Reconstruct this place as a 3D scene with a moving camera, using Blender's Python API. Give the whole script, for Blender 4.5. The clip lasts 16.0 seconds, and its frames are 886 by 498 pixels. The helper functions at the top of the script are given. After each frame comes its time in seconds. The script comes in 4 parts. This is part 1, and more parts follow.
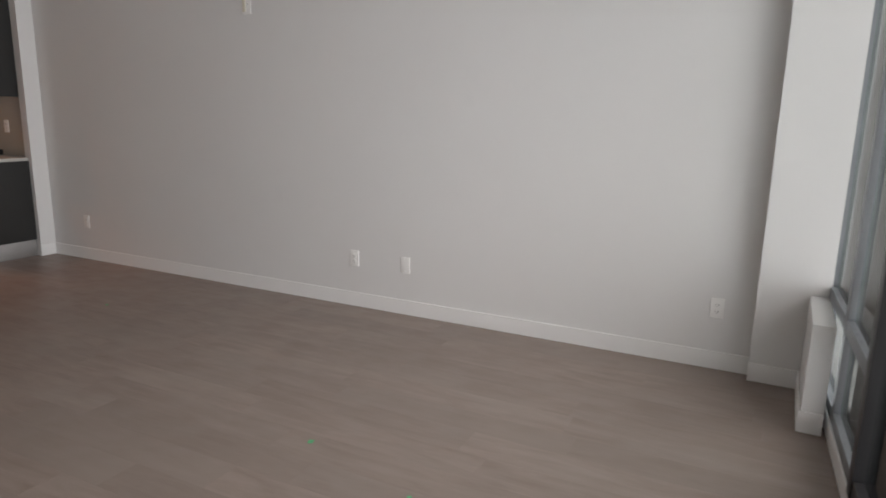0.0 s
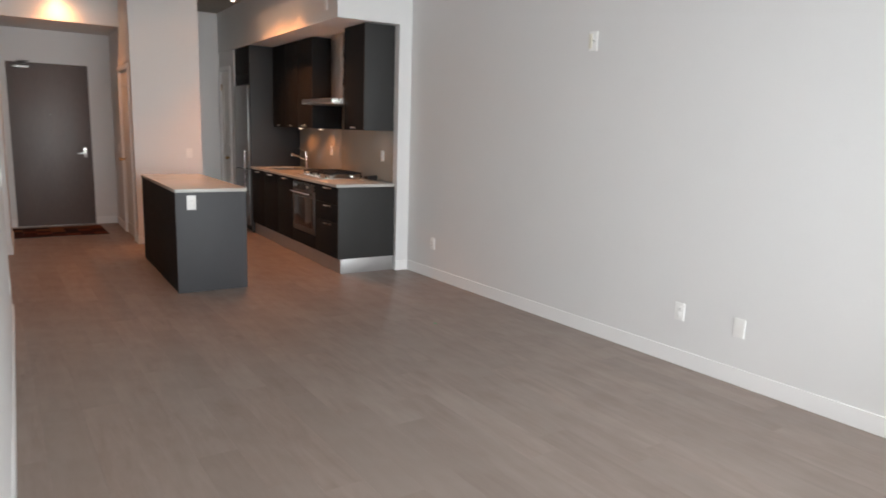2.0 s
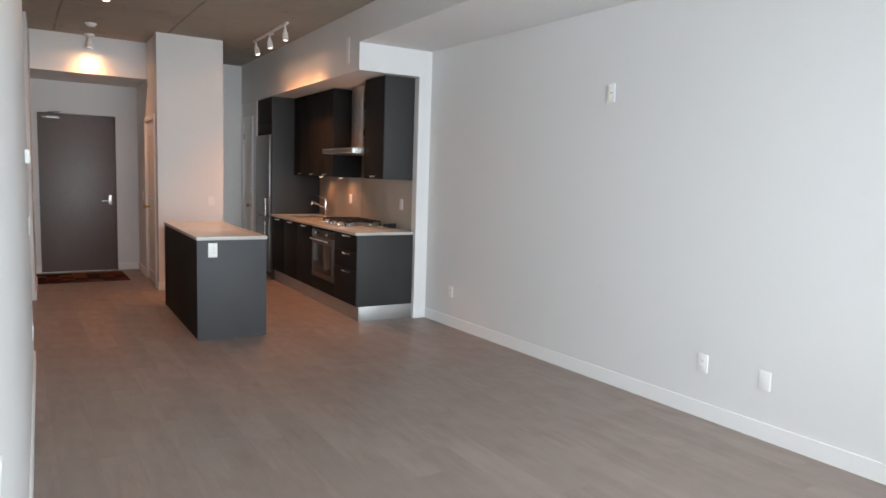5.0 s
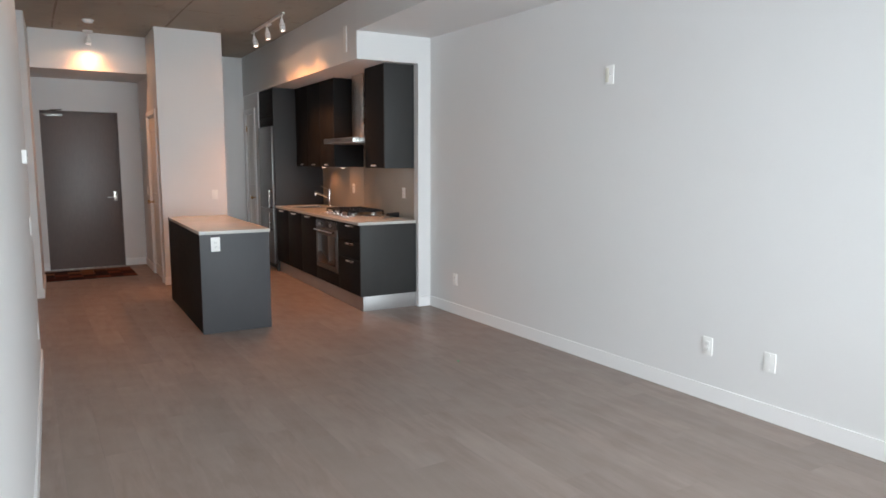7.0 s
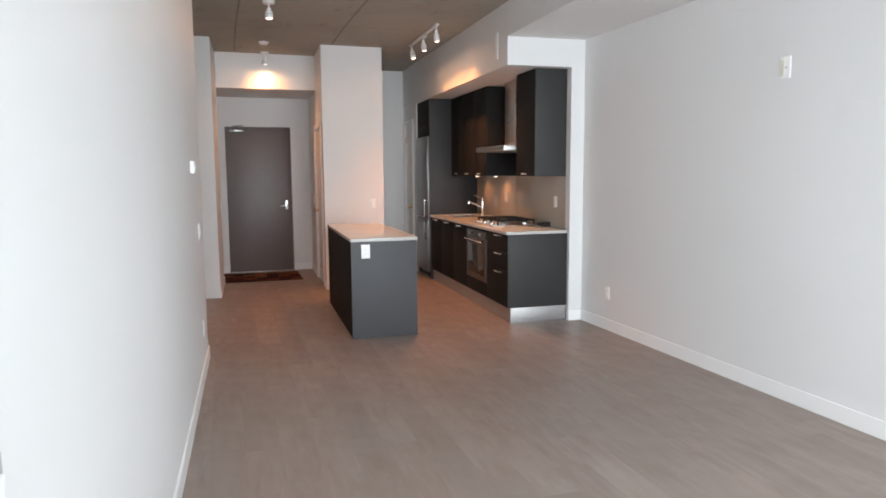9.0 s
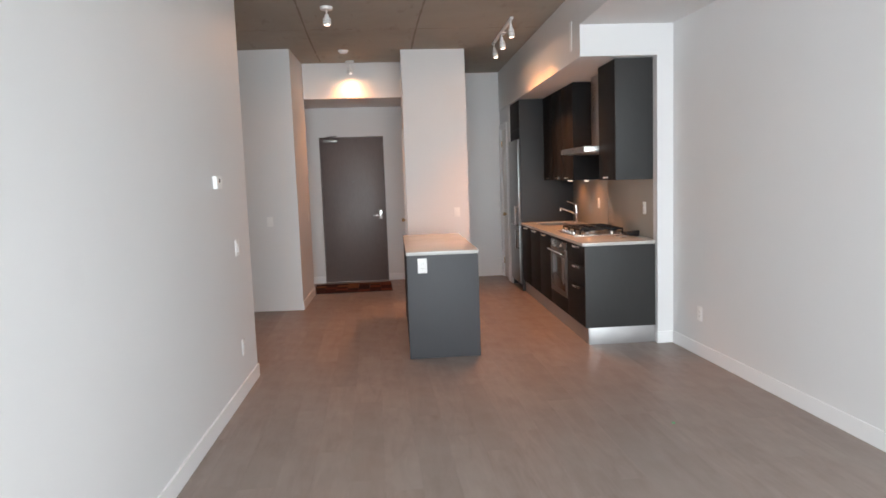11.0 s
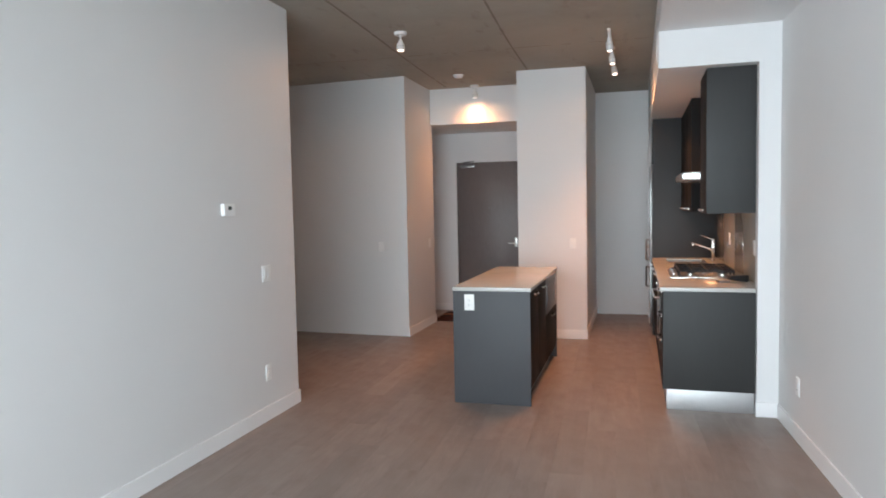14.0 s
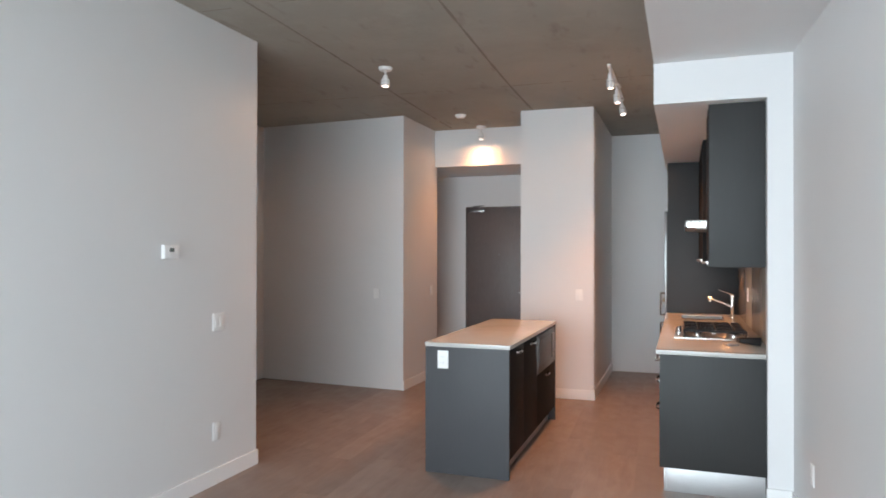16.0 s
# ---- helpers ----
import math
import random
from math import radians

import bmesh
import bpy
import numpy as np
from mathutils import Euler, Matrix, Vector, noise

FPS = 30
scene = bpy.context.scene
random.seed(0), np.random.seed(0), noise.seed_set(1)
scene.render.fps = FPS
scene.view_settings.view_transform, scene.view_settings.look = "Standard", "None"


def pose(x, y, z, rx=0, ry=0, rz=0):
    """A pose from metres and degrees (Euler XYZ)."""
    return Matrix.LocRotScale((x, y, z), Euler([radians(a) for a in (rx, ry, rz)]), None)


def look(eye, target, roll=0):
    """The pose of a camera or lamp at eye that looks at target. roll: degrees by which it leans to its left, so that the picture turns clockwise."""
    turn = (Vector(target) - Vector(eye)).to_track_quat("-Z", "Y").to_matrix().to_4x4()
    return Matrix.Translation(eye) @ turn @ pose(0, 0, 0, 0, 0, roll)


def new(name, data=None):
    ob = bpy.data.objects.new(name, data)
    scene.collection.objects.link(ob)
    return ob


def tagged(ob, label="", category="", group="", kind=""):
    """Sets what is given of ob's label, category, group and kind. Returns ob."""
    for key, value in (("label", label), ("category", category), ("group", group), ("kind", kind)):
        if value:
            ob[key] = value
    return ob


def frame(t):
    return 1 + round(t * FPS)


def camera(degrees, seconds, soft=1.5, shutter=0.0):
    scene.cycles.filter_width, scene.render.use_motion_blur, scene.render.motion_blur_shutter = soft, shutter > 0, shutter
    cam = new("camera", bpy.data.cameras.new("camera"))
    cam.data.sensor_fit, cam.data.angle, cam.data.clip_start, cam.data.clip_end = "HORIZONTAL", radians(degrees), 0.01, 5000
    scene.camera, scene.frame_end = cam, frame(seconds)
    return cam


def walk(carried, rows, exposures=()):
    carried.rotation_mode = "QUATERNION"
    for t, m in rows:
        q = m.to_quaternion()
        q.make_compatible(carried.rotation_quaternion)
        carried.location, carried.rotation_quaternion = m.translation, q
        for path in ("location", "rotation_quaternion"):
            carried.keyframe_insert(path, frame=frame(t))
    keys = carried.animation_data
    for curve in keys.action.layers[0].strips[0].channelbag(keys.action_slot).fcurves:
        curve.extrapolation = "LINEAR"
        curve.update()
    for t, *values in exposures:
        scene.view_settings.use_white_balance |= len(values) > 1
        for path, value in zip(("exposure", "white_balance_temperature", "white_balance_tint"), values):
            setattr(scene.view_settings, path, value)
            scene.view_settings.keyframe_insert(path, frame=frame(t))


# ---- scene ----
cam = camera(66.9, 16.0, 1.65, 0.4)
PATH = [
    (0, (-0.298, -0.094, 1.466), (1.446, 0.788, 1.043), 1.2),
    (0.5, (-0.153, -0.056, 1.458), (1.5, 0.979, 1.018), -0.3),
    (1, (-0.11, -0.054, 1.487), (1.308, 1.29, 1.06), 0.2),
    (1.5, (-0.026, -0.058, 1.491), (1.22, 1.456, 1.097), -0.4),
    (2, (-0.053, -0.029, 1.485), (1.056, 1.598, 1.134), 1.8),
    (2.5, (-0.078, -0.023, 1.498), (0.929, 1.678, 1.191), 1.8),
    (3, (-0.077, -0.018, 1.499), (0.876, 1.72, 1.234), 2.1),
    (3.5, (-0.072, -0.022, 1.505), (0.868, 1.727, 1.262), 2.2),
    (4, (-0.07, -0.016, 1.503), (0.935, 1.699, 1.281), 2.3),
    (4.5, (-0.073, -0.016, 1.502), (0.989, 1.666, 1.294), 2.3),
    (7, (-0.004, -0.032, 1.522), (1.045, 1.651, 1.263), 0.2),
    (7.5, (0.084, -0.01, 1.482), (0.977, 1.761, 1.226), 0.6),
    (8, (0.123, -0.021, 1.517), (0.903, 1.802, 1.254), 0.3),
    (8.5, (0.141, -0.015, 1.499), (0.832, 1.848, 1.265), -0.7),
    (9, (0.212, 0.057, 1.499), (0.822, 1.948, 1.271), -0.4),
    (9.5, (0.384, 0.195, 1.516), (0.867, 2.123, 1.294), 0.4),
    (12, (1.531, 0.402, 1.511), (1.553, 2.394, 1.327), -1.1),
    (12.5, (1.825, 0.408, 1.534), (1.734, 2.399, 1.369), 0.7),
    (13, (2.043, 0.533, 1.509), (1.834, 2.516, 1.348), -1.3),
    (13.5, (2.253, 0.749, 1.524), (1.878, 2.708, 1.375), -1.2),
    (14, (2.461, 0.9, 1.526), (1.972, 2.836, 1.405), -1.1),
    (14.5, (2.675, 0.983, 1.545), (2.001, 2.865, 1.495), 0.6),
    (15, (2.768, 1.078, 1.532), (2.077, 2.955, 1.517), -0.5),
    (15.5, (2.782, 1.313, 1.539), (2.095, 3.192, 1.535), 1.3),
    (16, (2.808, 1.489, 1.536), (2.201, 3.394, 1.549), 0.1),
]
EXPOSURES = [
    (0.0, -1.40, 6950, 19), (1.0, -0.99, 6950, 17), (1.5, -0.80, 6850, 16), (2.5, -0.58, 6500, 14), (3.5, -0.56, 6300, 12),
    (4.5, -0.54, 6300, 12), (7.0, -0.53, 6280, 12), (8.0, -0.46, 6280, 12), (9.0, -0.24, 6340, 13), (12.0, -0.24, 6400, 14),
    (12.5, -0.15, 6350, 14), (13.0, -0.20, 6130, 11), (13.5, -0.28, 6100, 11), (14.5, -0.24, 6060, 10), (16.0, -0.18, 6040, 10),
]
walk(cam, [(t, look(eye, target, roll)) for t, eye, target, roll in PATH], EXPOSURES)

# ---- world, daylight, lamps ----
world = bpy.data.worlds.new("sky")
scene.world = world
world.use_nodes = True
wn = world.node_tree
sky = wn.nodes.new("ShaderNodeTexSky")
sky.sky_type, sky.sun_disc = "NISHITA", False
sky.sun_elevation, sky.sun_rotation = radians(40), radians(200)
sky.air_density, sky.dust_density = 1.0, 4.0
wn.links.new(sky.outputs[0], wn.nodes["Background"].inputs[0])
wn.nodes["Background"].inputs[1].default_value = 0.15

DAY = 168.0
SPOT_W = 98.0
WARM = (1.0, 0.39, 0.14)


def lamp(name, kind, place, target, watts, colour, **more):
    data = bpy.data.lights.new(name, kind)
    data.energy, data.color = watts, colour
    if kind == "AREA":
        data.shape, data.size, data.size_y, data.spread = "RECTANGLE", more["wide"], more["tall"], radians(126)
    if kind == "SPOT":
        data.spot_size, data.spot_blend, data.shadow_soft_size = radians(more["cone"]), more["blend"], more["soft"]
    ob = new(name, data)
    ob.matrix_world = look(place, target)
    return ob


sun = bpy.data.lights.new("sun", "SUN")
sun.energy, sun.angle, sun.color = 0.6, radians(20), (1.0, 0.97, 0.93)
new("sun", sun).matrix_world = look((0, -6, 8), (0, 1.0, 0))
lamp("window_daylight", "AREA", (1.60, -0.72, 1.5), (1.60 + 0.6, 4.28, 0.7), DAY, (0.905, 0.957, 0.985), wide=3.8, tall=2.4)

# ---- materials ----


class Mat:
    """A small builder for node materials on object coordinates."""

    def __init__(self, name, colour, rough=0.5, metal=0.0, spec=0.5):
        self.m = bpy.data.materials.new(name)
        self.m.use_nodes = True
        self.t = self.m.node_tree
        self.b = self.t.nodes["Principled BSDF"]
        self.b.inputs["Base Color"].default_value = (*colour, 1)
        self.b.inputs["Roughness"].default_value = rough
        self.b.inputs["Metallic"].default_value = metal
        self.b.inputs["Specular IOR Level"].default_value = spec
        self.colour = colour
        self.co = self.t.nodes.new("ShaderNodeTexCoord").outputs["Object"]
        self.last_colour = None
        self.last_bump = None

    def node(self, kind, **values):
        n = self.t.nodes.new(kind)
        for k, v in values.items():
            n.inputs[k].default_value = v
        return n

    def noise(self, scale, stretch=(1, 1, 1), detail=4.0, rough=0.55, distort=0.0, shift=None):
        mp = self.node("ShaderNodeMapping", Scale=stretch)
        self.t.links.new(self.co, mp.inputs[0])
        if shift is not None:
            self.t.links.new(shift, mp.inputs["Location"])
        n = self.node("ShaderNodeTexNoise", Scale=scale, Detail=detail, Roughness=rough, Distortion=distort)
        self.t.links.new(mp.outputs[0], n.inputs["Vector"])
        return n.outputs["Fac"]

    def ramp(self, value, lo, hi, a=0.0, b=1.0):
        r = self.node("ShaderNodeMapRange")
        r.inputs["From Min"].default_value, r.inputs["From Max"].default_value = lo, hi
        r.inputs["To Min"].default_value, r.inputs["To Max"].default_value = a, b
        self.t.links.new(value, r.inputs["Value"])
        return r.outputs[0]

    def tint(self, value, other, amount=1.0):
        """Mix the colour so far towards other where value is high."""
        mix = self.t.nodes.new("ShaderNodeMix")
        mix.data_type = "RGBA"
        f = self.ramp(value, 0, 1, 0, amount)
        self.t.links.new(f, mix.inputs[0])
        if self.last_colour is None:
            mix.inputs[6].default_value = (*self.colour, 1)
        else:
            self.t.links.new(self.last_colour, mix.inputs[6])
        mix.inputs[7].default_value = (*other, 1)
        self.last_colour = mix.outputs[2]
        self.t.links.new(self.last_colour, self.b.inputs["Base Color"])
        return self

    def rough(self, value, a, b):
        self.t.links.new(self.ramp(value, 0.3, 0.7, a, b), self.b.inputs["Roughness"])
        return self

    def bump(self, value, distance, strength=1.0):
        n = self.node("ShaderNodeBump", Strength=strength, Distance=distance)
        self.t.links.new(value, n.inputs["Height"])
        if self.last_bump is not None:
            self.t.links.new(self.last_bump, n.inputs["Normal"])
        self.last_bump = n.outputs[0]
        self.t.links.new(self.last_bump, self.b.inputs["Normal"])
        return self

    def random(self):
        return self.t.nodes.new("ShaderNodeObjectInfo").outputs["Random"]


def paint(name, colour, rough=0.55):
    m = Mat(name, colour, rough, spec=0.35)
    big = m.noise(0.9, detail=3)
    m.tint(m.ramp(big, 0.35, 0.75), tuple(c * 0.965 for c in colour), 0.8)
    m.tint(m.ramp(m.noise(4.5, detail=5), 0.62, 0.8), tuple(c * 0.955 for c in colour), 0.5)
    m.bump(m.noise(260, detail=2), 0.0004, 0.35)
    m.bump(m.noise(7, detail=3), 0.004, 0.12)
    return m.m


def brushed(name, colour, rough, stretch):
    m = Mat(name, colour, rough, metal=1.0)
    g = m.noise(60, stretch, detail=3)
    m.rough(g, rough * 0.75, rough * 1.3)
    m.bump(g, 0.0003, 0.25)
    m.tint(m.ramp(m.noise(3, detail=4), 0.45, 0.8), tuple(c * 0.85 for c in colour), 0.6)
    return m.m


def laminate(name, colour, streak, stretch, rough=0.38, spec=0.5):
    m = Mat(name, colour, rough, spec=spec)
    g = m.noise(22, stretch, detail=6, rough=0.65, distort=0.3)
    m.tint(m.ramp(g, 0.35, 0.7), streak, 0.8)
    m.tint(m.ramp(m.noise(1.6, detail=3), 0.5, 0.8), tuple(c * 1.10 for c in colour), 0.4)
    m.rough(m.noise(14, detail=4), rough * 0.97, rough * 1.05)
    m.bump(g, 0.0002, 0.3)
    return m.m


WALL = paint("wall_paint", (0.765, 0.765, 0.76))
TRIM = paint("trim_paint", (0.86, 0.86, 0.855), 0.34)
SOFFIT = paint("ceiling_paint", (0.79, 0.79, 0.785), 0.7)
DOOR_WHITE = paint("door_paint", (0.80, 0.78, 0.74), 0.4)

m = Mat("concrete", (0.405, 0.388, 0.335), 0.82, spec=0.3)
m.tint(m.ramp(m.noise(0.8, detail=6, distort=0.5), 0.35, 0.7), (0.322, 0.300, 0.255), 0.85)
m.tint(m.ramp(m.noise(3.5, detail=8, rough=0.7), 0.5, 0.75), (0.43, 0.40, 0.35), 0.6)
m.tint(m.ramp(m.noise(9, (1, 0.3, 1), detail=6), 0.6, 0.75), (0.22, 0.19, 0.16), 0.5)
m.bump(m.noise(30, detail=8), 0.004, 0.3)
m.bump(m.noise(3, detail=4), 0.02, 0.15)
CONCRETE = m.m
m = Mat("concrete_seam", (0.23, 0.20, 0.165), 0.9)
m.tint(m.ramp(m.noise(6, detail=6), 0.4, 0.7), (0.26, 0.23, 0.19), 0.9)
m.bump(m.noise(40, detail=6), 0.006, 0.4)
SEAM = m.m

m = Mat("floor_plank", (0.300, 0.238, 0.208), 0.40, spec=0.45)
rnd = m.random()
shift = m.node("ShaderNodeCombineXYZ")
m.t.links.new(m.ramp(rnd, 0, 1, 0, 37), shift.inputs[0])
m.t.links.new(m.ramp(rnd, 0, 1, 0, 91), shift.inputs[1])
grain = m.noise(5, (3.2, 0.5, 3.2), detail=8, rough=0.62, distort=0.6, shift=shift.outputs[0])
fine = m.noise(40, (6, 0.4, 6), detail=4, shift=shift.outputs[0])
cloud = m.noise(2.4, (1, 0.5, 1), detail=3, shift=shift.outputs[0])
m.tint(m.ramp(grain, 0.35, 0.72), (0.205, 0.158, 0.137), 0.85)
m.tint(m.ramp(fine, 0.55, 0.75), (0.35, 0.30, 0.265), 0.22)
m.tint(m.ramp(cloud, 0.45, 0.8), (0.33, 0.28, 0.25), 0.7)
m.tint(rnd, (0.205, 0.165, 0.145), 0.65)
m.tint(m.ramp(rnd, 0.78, 0.86), (0.32, 0.265, 0.235), 0.25)
m.rough(m.noise(5, detail=4), 0.36, 0.50)
m.bump(grain, 0.0008, 0.25)
m.bump(fine, 0.0004, 0.2)
PLANK = m.m

CAB_FRONT = laminate("cabinet_front", (0.0175, 0.0175, 0.0178), (0.0195, 0.0195, 0.0198), (6, 0.35, 6), 0.55, 0.06)
CAB_SIDE = laminate("cabinet_panel", (0.031, 0.0315, 0.031), (0.035, 0.0355, 0.035), (6, 6, 0.35), 0.50, 0.34)
CAB_TALL = laminate("cabinet_tall_panel", (0.020, 0.0203, 0.0215), (0.023, 0.0233, 0.0245), (6, 6, 0.35), 0.48, 0.4)
# cabinet panel again for the island, window light on it put into the colour
ISLAND_SIDE_LIT = laminate("cabinet_panel_lit", (0.060, 0.061, 0.066), (0.066, 0.067, 0.072), (6, 6, 0.35), 0.50, 0.34)
CAB_IN = laminate("cabinet_carcass", (0.030, 0.028, 0.026), (0.04, 0.038, 0.036), (1, 1, 1), 0.5)
ENTRY = laminate("entry_door_veneer", (0.165, 0.132, 0.122), (0.120, 0.096, 0.088), (9, 9, 0.5), 0.40)

m = Mat("quartz", (0.52, 0.52, 0.49), 0.16, spec=0.5)
m.tint(m.ramp(m.noise(240, detail=2), 0.55, 0.7), (0.44, 0.425, 0.40), 0.6)
m.tint(m.ramp(m.noise(2.5, detail=5), 0.5, 0.8), (0.56, 0.555, 0.53), 0.4)
m.rough(m.noise(6), 0.17, 0.21)
QUARTZ = m.m
m = Mat("backsplash_glass", (0.43, 0.395, 0.34), 0.14, spec=0.5)
m.tint(m.ramp(m.noise(1.5, detail=3), 0.4, 0.8), (0.40, 0.365, 0.315), 0.6)
m.rough(m.noise(8, detail=4), 0.10, 0.2)
SPLASH = m.m

STEEL = brushed("stainless_steel", (0.56, 0.55, 0.53), 0.28, (1, 8, 1))
KICK = brushed("aluminium_kick", (0.54, 0.54, 0.54), 0.48, (0.4, 0.4, 8))
CHROME = brushed("chrome", (0.88, 0.88, 0.88), 0.16, (1, 1, 1))
BRASS = brushed("worn_brass", (0.62, 0.43, 0.22), 0.25, (1, 1, 1))
DARK_STEEL = brushed("dark_steel", (0.24, 0.235, 0.23), 0.33, (1, 1, 8))
ALU = brushed("window_aluminium", (0.33, 0.35, 0.37), 0.45, (1, 1, 6))
m = Mat("dark_frame_paint", (0.022, 0.022, 0.024), 0.4)
m.bump(m.noise(120), 0.0003, 0.3)
m.rough(m.noise(9), 0.32, 0.5)
DARK = m.m
m = Mat("cast_iron", (0.010, 0.010, 0.011), 0.6, spec=0.25)
m.bump(m.noise(180), 0.0008, 0.5)
m.rough(m.noise(12), 0.4, 0.65)
IRON = m.m
m = Mat("oven_glass", (0.012, 0.011, 0.011), 0.08)
m.rough(m.noise(4, detail=3), 0.06, 0.14)
OVEN_GLASS = m.m
m = Mat("oven_steel", (0.13, 0.125, 0.12), 0.42, metal=0.85)
m.rough(m.noise(60, (1, 1, 8)), 0.36, 0.5)
OVEN_STEEL = m.m
m = Mat("black_plastic", (0.015, 0.015, 0.016), 0.42)
m.bump(m.noise(90), 0.0005, 0.3)
m.rough(m.noise(10), 0.35, 0.5)
BLACK = m.m
m = Mat("white_plastic", (0.88, 0.88, 0.865), 0.32)
m.tint(m.ramp(m.noise(10), 0.5, 0.8), (0.84, 0.835, 0.815), 0.6)
m.rough(m.noise(14), 0.3, 0.42)
PLASTIC = m.m
m = Mat("pale_grey_plastic", (0.60, 0.615, 0.625), 0.2)
m.rough(m.noise(14), 0.15, 0.26)
PALE = m.m
m = Mat("yellowed_plastic", (0.76, 0.735, 0.64), 0.4)
m.tint(m.ramp(m.noise(14), 0.4, 0.8), (0.72, 0.69, 0.58), 0.6)
YELLOWED = m.m
m = Mat("grey_display", (0.10, 0.12, 0.11), 0.2)
m.rough(m.noise(8), 0.15, 0.25)
DISPLAY = m.m
m = Mat("slot_dark", (0.30, 0.30, 0.295), 0.6)
m.rough(m.noise(9), 0.5, 0.7)
SLOT = m.m
m = Mat("green_tape", (0.10, 0.42, 0.20), 0.6)
m.tint(m.ramp(m.noise(60), 0.4, 0.7), (0.07, 0.30, 0.15), 0.7)
TAPE = m.m
m = Mat("white_enamel", (0.82, 0.81, 0.79), 0.3)
m.rough(m.noise(10), 0.25, 0.38)
ENAMEL = m.m

m = Mat("mat_wool", (0.055, 0.018, 0.014), 0.95, spec=0.1)
pick = m.random()
m.tint(m.ramp(pick, 0.30, 0.34), (0.17, 0.050, 0.028), 1.0)
m.tint(m.ramp(pick, 0.62, 0.66), (0.028, 0.016, 0.016), 1.0)
m.tint(m.ramp(pick, 0.86, 0.90), (0.20, 0.085, 0.045), 1.0)
m.tint(m.ramp(m.noise(120, detail=3), 0.45, 0.7), (0.02, 0.010, 0.008), 0.5)
m.bump(m.noise(300, detail=3), 0.004, 0.8)
WOOL = m.m

m = bpy.data.materials.new("pane_glass")
m.use_nodes = True
nt = m.node_tree
nt.nodes.clear()
out = nt.nodes.new("ShaderNodeOutputMaterial")
mixer = nt.nodes.new("ShaderNodeMixShader")
clear = nt.nodes.new("ShaderNodeBsdfTransparent")
clear.inputs[0].default_value = (0.90, 0.95, 0.93, 1)
gloss = nt.nodes.new("ShaderNodeBsdfGlossy")
gloss.inputs["Roughness"].default_value = 0.02
fres = nt.nodes.new("ShaderNodeFresnel")
fres.inputs[0].default_value = 1.45
nt.links.new(fres.outputs[0], mixer.inputs[0])
nt.links.new(clear.outputs[0], mixer.inputs[1])
nt.links.new(gloss.outputs[0], mixer.inputs[2])
nt.links.new(mixer.outputs[0], out.inputs[0])
GLASS = m


def glow(name, colour, strength):
    m = bpy.data.materials.new(name)
    m.use_nodes = True
    b = m.node_tree.nodes["Principled BSDF"]
    b.inputs["Base Color"].default_value = (0.8, 0.75, 0.7, 1)
    b.inputs["Emission Color"].default_value = (*colour, 1)
    b.inputs["Emission Strength"].default_value = strength
    return m


BULB = glow("lit_bulb", (1.0, 0.72, 0.55), 6.0)

# ---- mesh helpers ----
ORIGIN = {}


def box(x0, x1, y0, y1, z0, z1, bevel=0.0, seg=2, bm=None):
    out = bm or bmesh.new()
    piece = bmesh.new() if bm is not None else out
    bmesh.ops.create_cube(piece, size=1.0)
    bmesh.ops.scale(piece, vec=(x1 - x0, y1 - y0, z1 - z0), verts=piece.verts)
    bmesh.ops.translate(piece, vec=((x0 + x1) / 2, (y0 + y1) / 2, (z0 + z1) / 2), verts=piece.verts)
    if bevel:
        bmesh.ops.bevel(piece, geom=list(piece.edges), offset=bevel, segments=seg, profile=0.6, affect="EDGES", clamp_overlap=True)
    if bm is not None:
        join(out, piece)
    return out


def join(bm, other):
    me = bpy.data.meshes.new("tmp")
    other.to_mesh(me)
    other.free()
    bm.from_mesh(me)
    bpy.data.meshes.remove(me)
    return bm


def rod(a, b, r, r2=None, seg=16, bm=None, bevel=0.0):
    """A round bar from a to b."""
    a, b = Vector(a), Vector(b)
    piece = bmesh.new()
    bmesh.ops.create_cone(piece, cap_ends=True, segments=seg, radius1=r, radius2=r if r2 is None else r2, depth=(b - a).length)
    if bevel:
        rims = [e for e in piece.edges if len(e.link_faces) == 2 and any(len(f.verts) > 4 for f in e.link_faces)]
        bmesh.ops.bevel(piece, geom=rims, offset=bevel, segments=2, profile=0.6, affect="EDGES")
    q = Vector((0, 0, 1)).rotation_difference((b - a).normalized())
    bmesh.ops.transform(piece, matrix=Matrix.Translation((a + b) / 2) @ q.to_matrix().to_4x4(), verts=piece.verts)
    if bm is None:
        return piece
    return join(bm, piece)


def tube(points, r, seg=10, bm=None):
    """A bent round bar through the points, with round joints."""
    out = bm or bmesh.new()
    for a, b in zip(points, points[1:]):
        rod(a, b, r, seg=seg, bm=out)
    for p in points[1:-1]:
        ball = bmesh.new()
        bmesh.ops.create_icosphere(ball, subdivisions=2, radius=r)
        bmesh.ops.translate(ball, vec=p, verts=ball.verts)
        join(out, ball)
    return out


def prism(plan, z0, z1):
    bm = bmesh.new()
    low = [bm.verts.new((x, y, z0)) for x, y in plan]
    high = [bm.verts.new((x, y, z1)) for x, y in plan]
    bm.faces.new(low[::-1])
    bm.faces.new(high)
    for i in range(len(plan)):
        j = (i + 1) % len(plan)
        bm.faces.new((low[i], low[j], high[j], high[i]))
    bmesh.ops.recalc_face_normals(bm, faces=bm.faces)
    return bm


def smooth(me):
    for p in me.polygons:
        p.use_smooth = True
    me.set_sharp_from_angle(angle=radians(35))


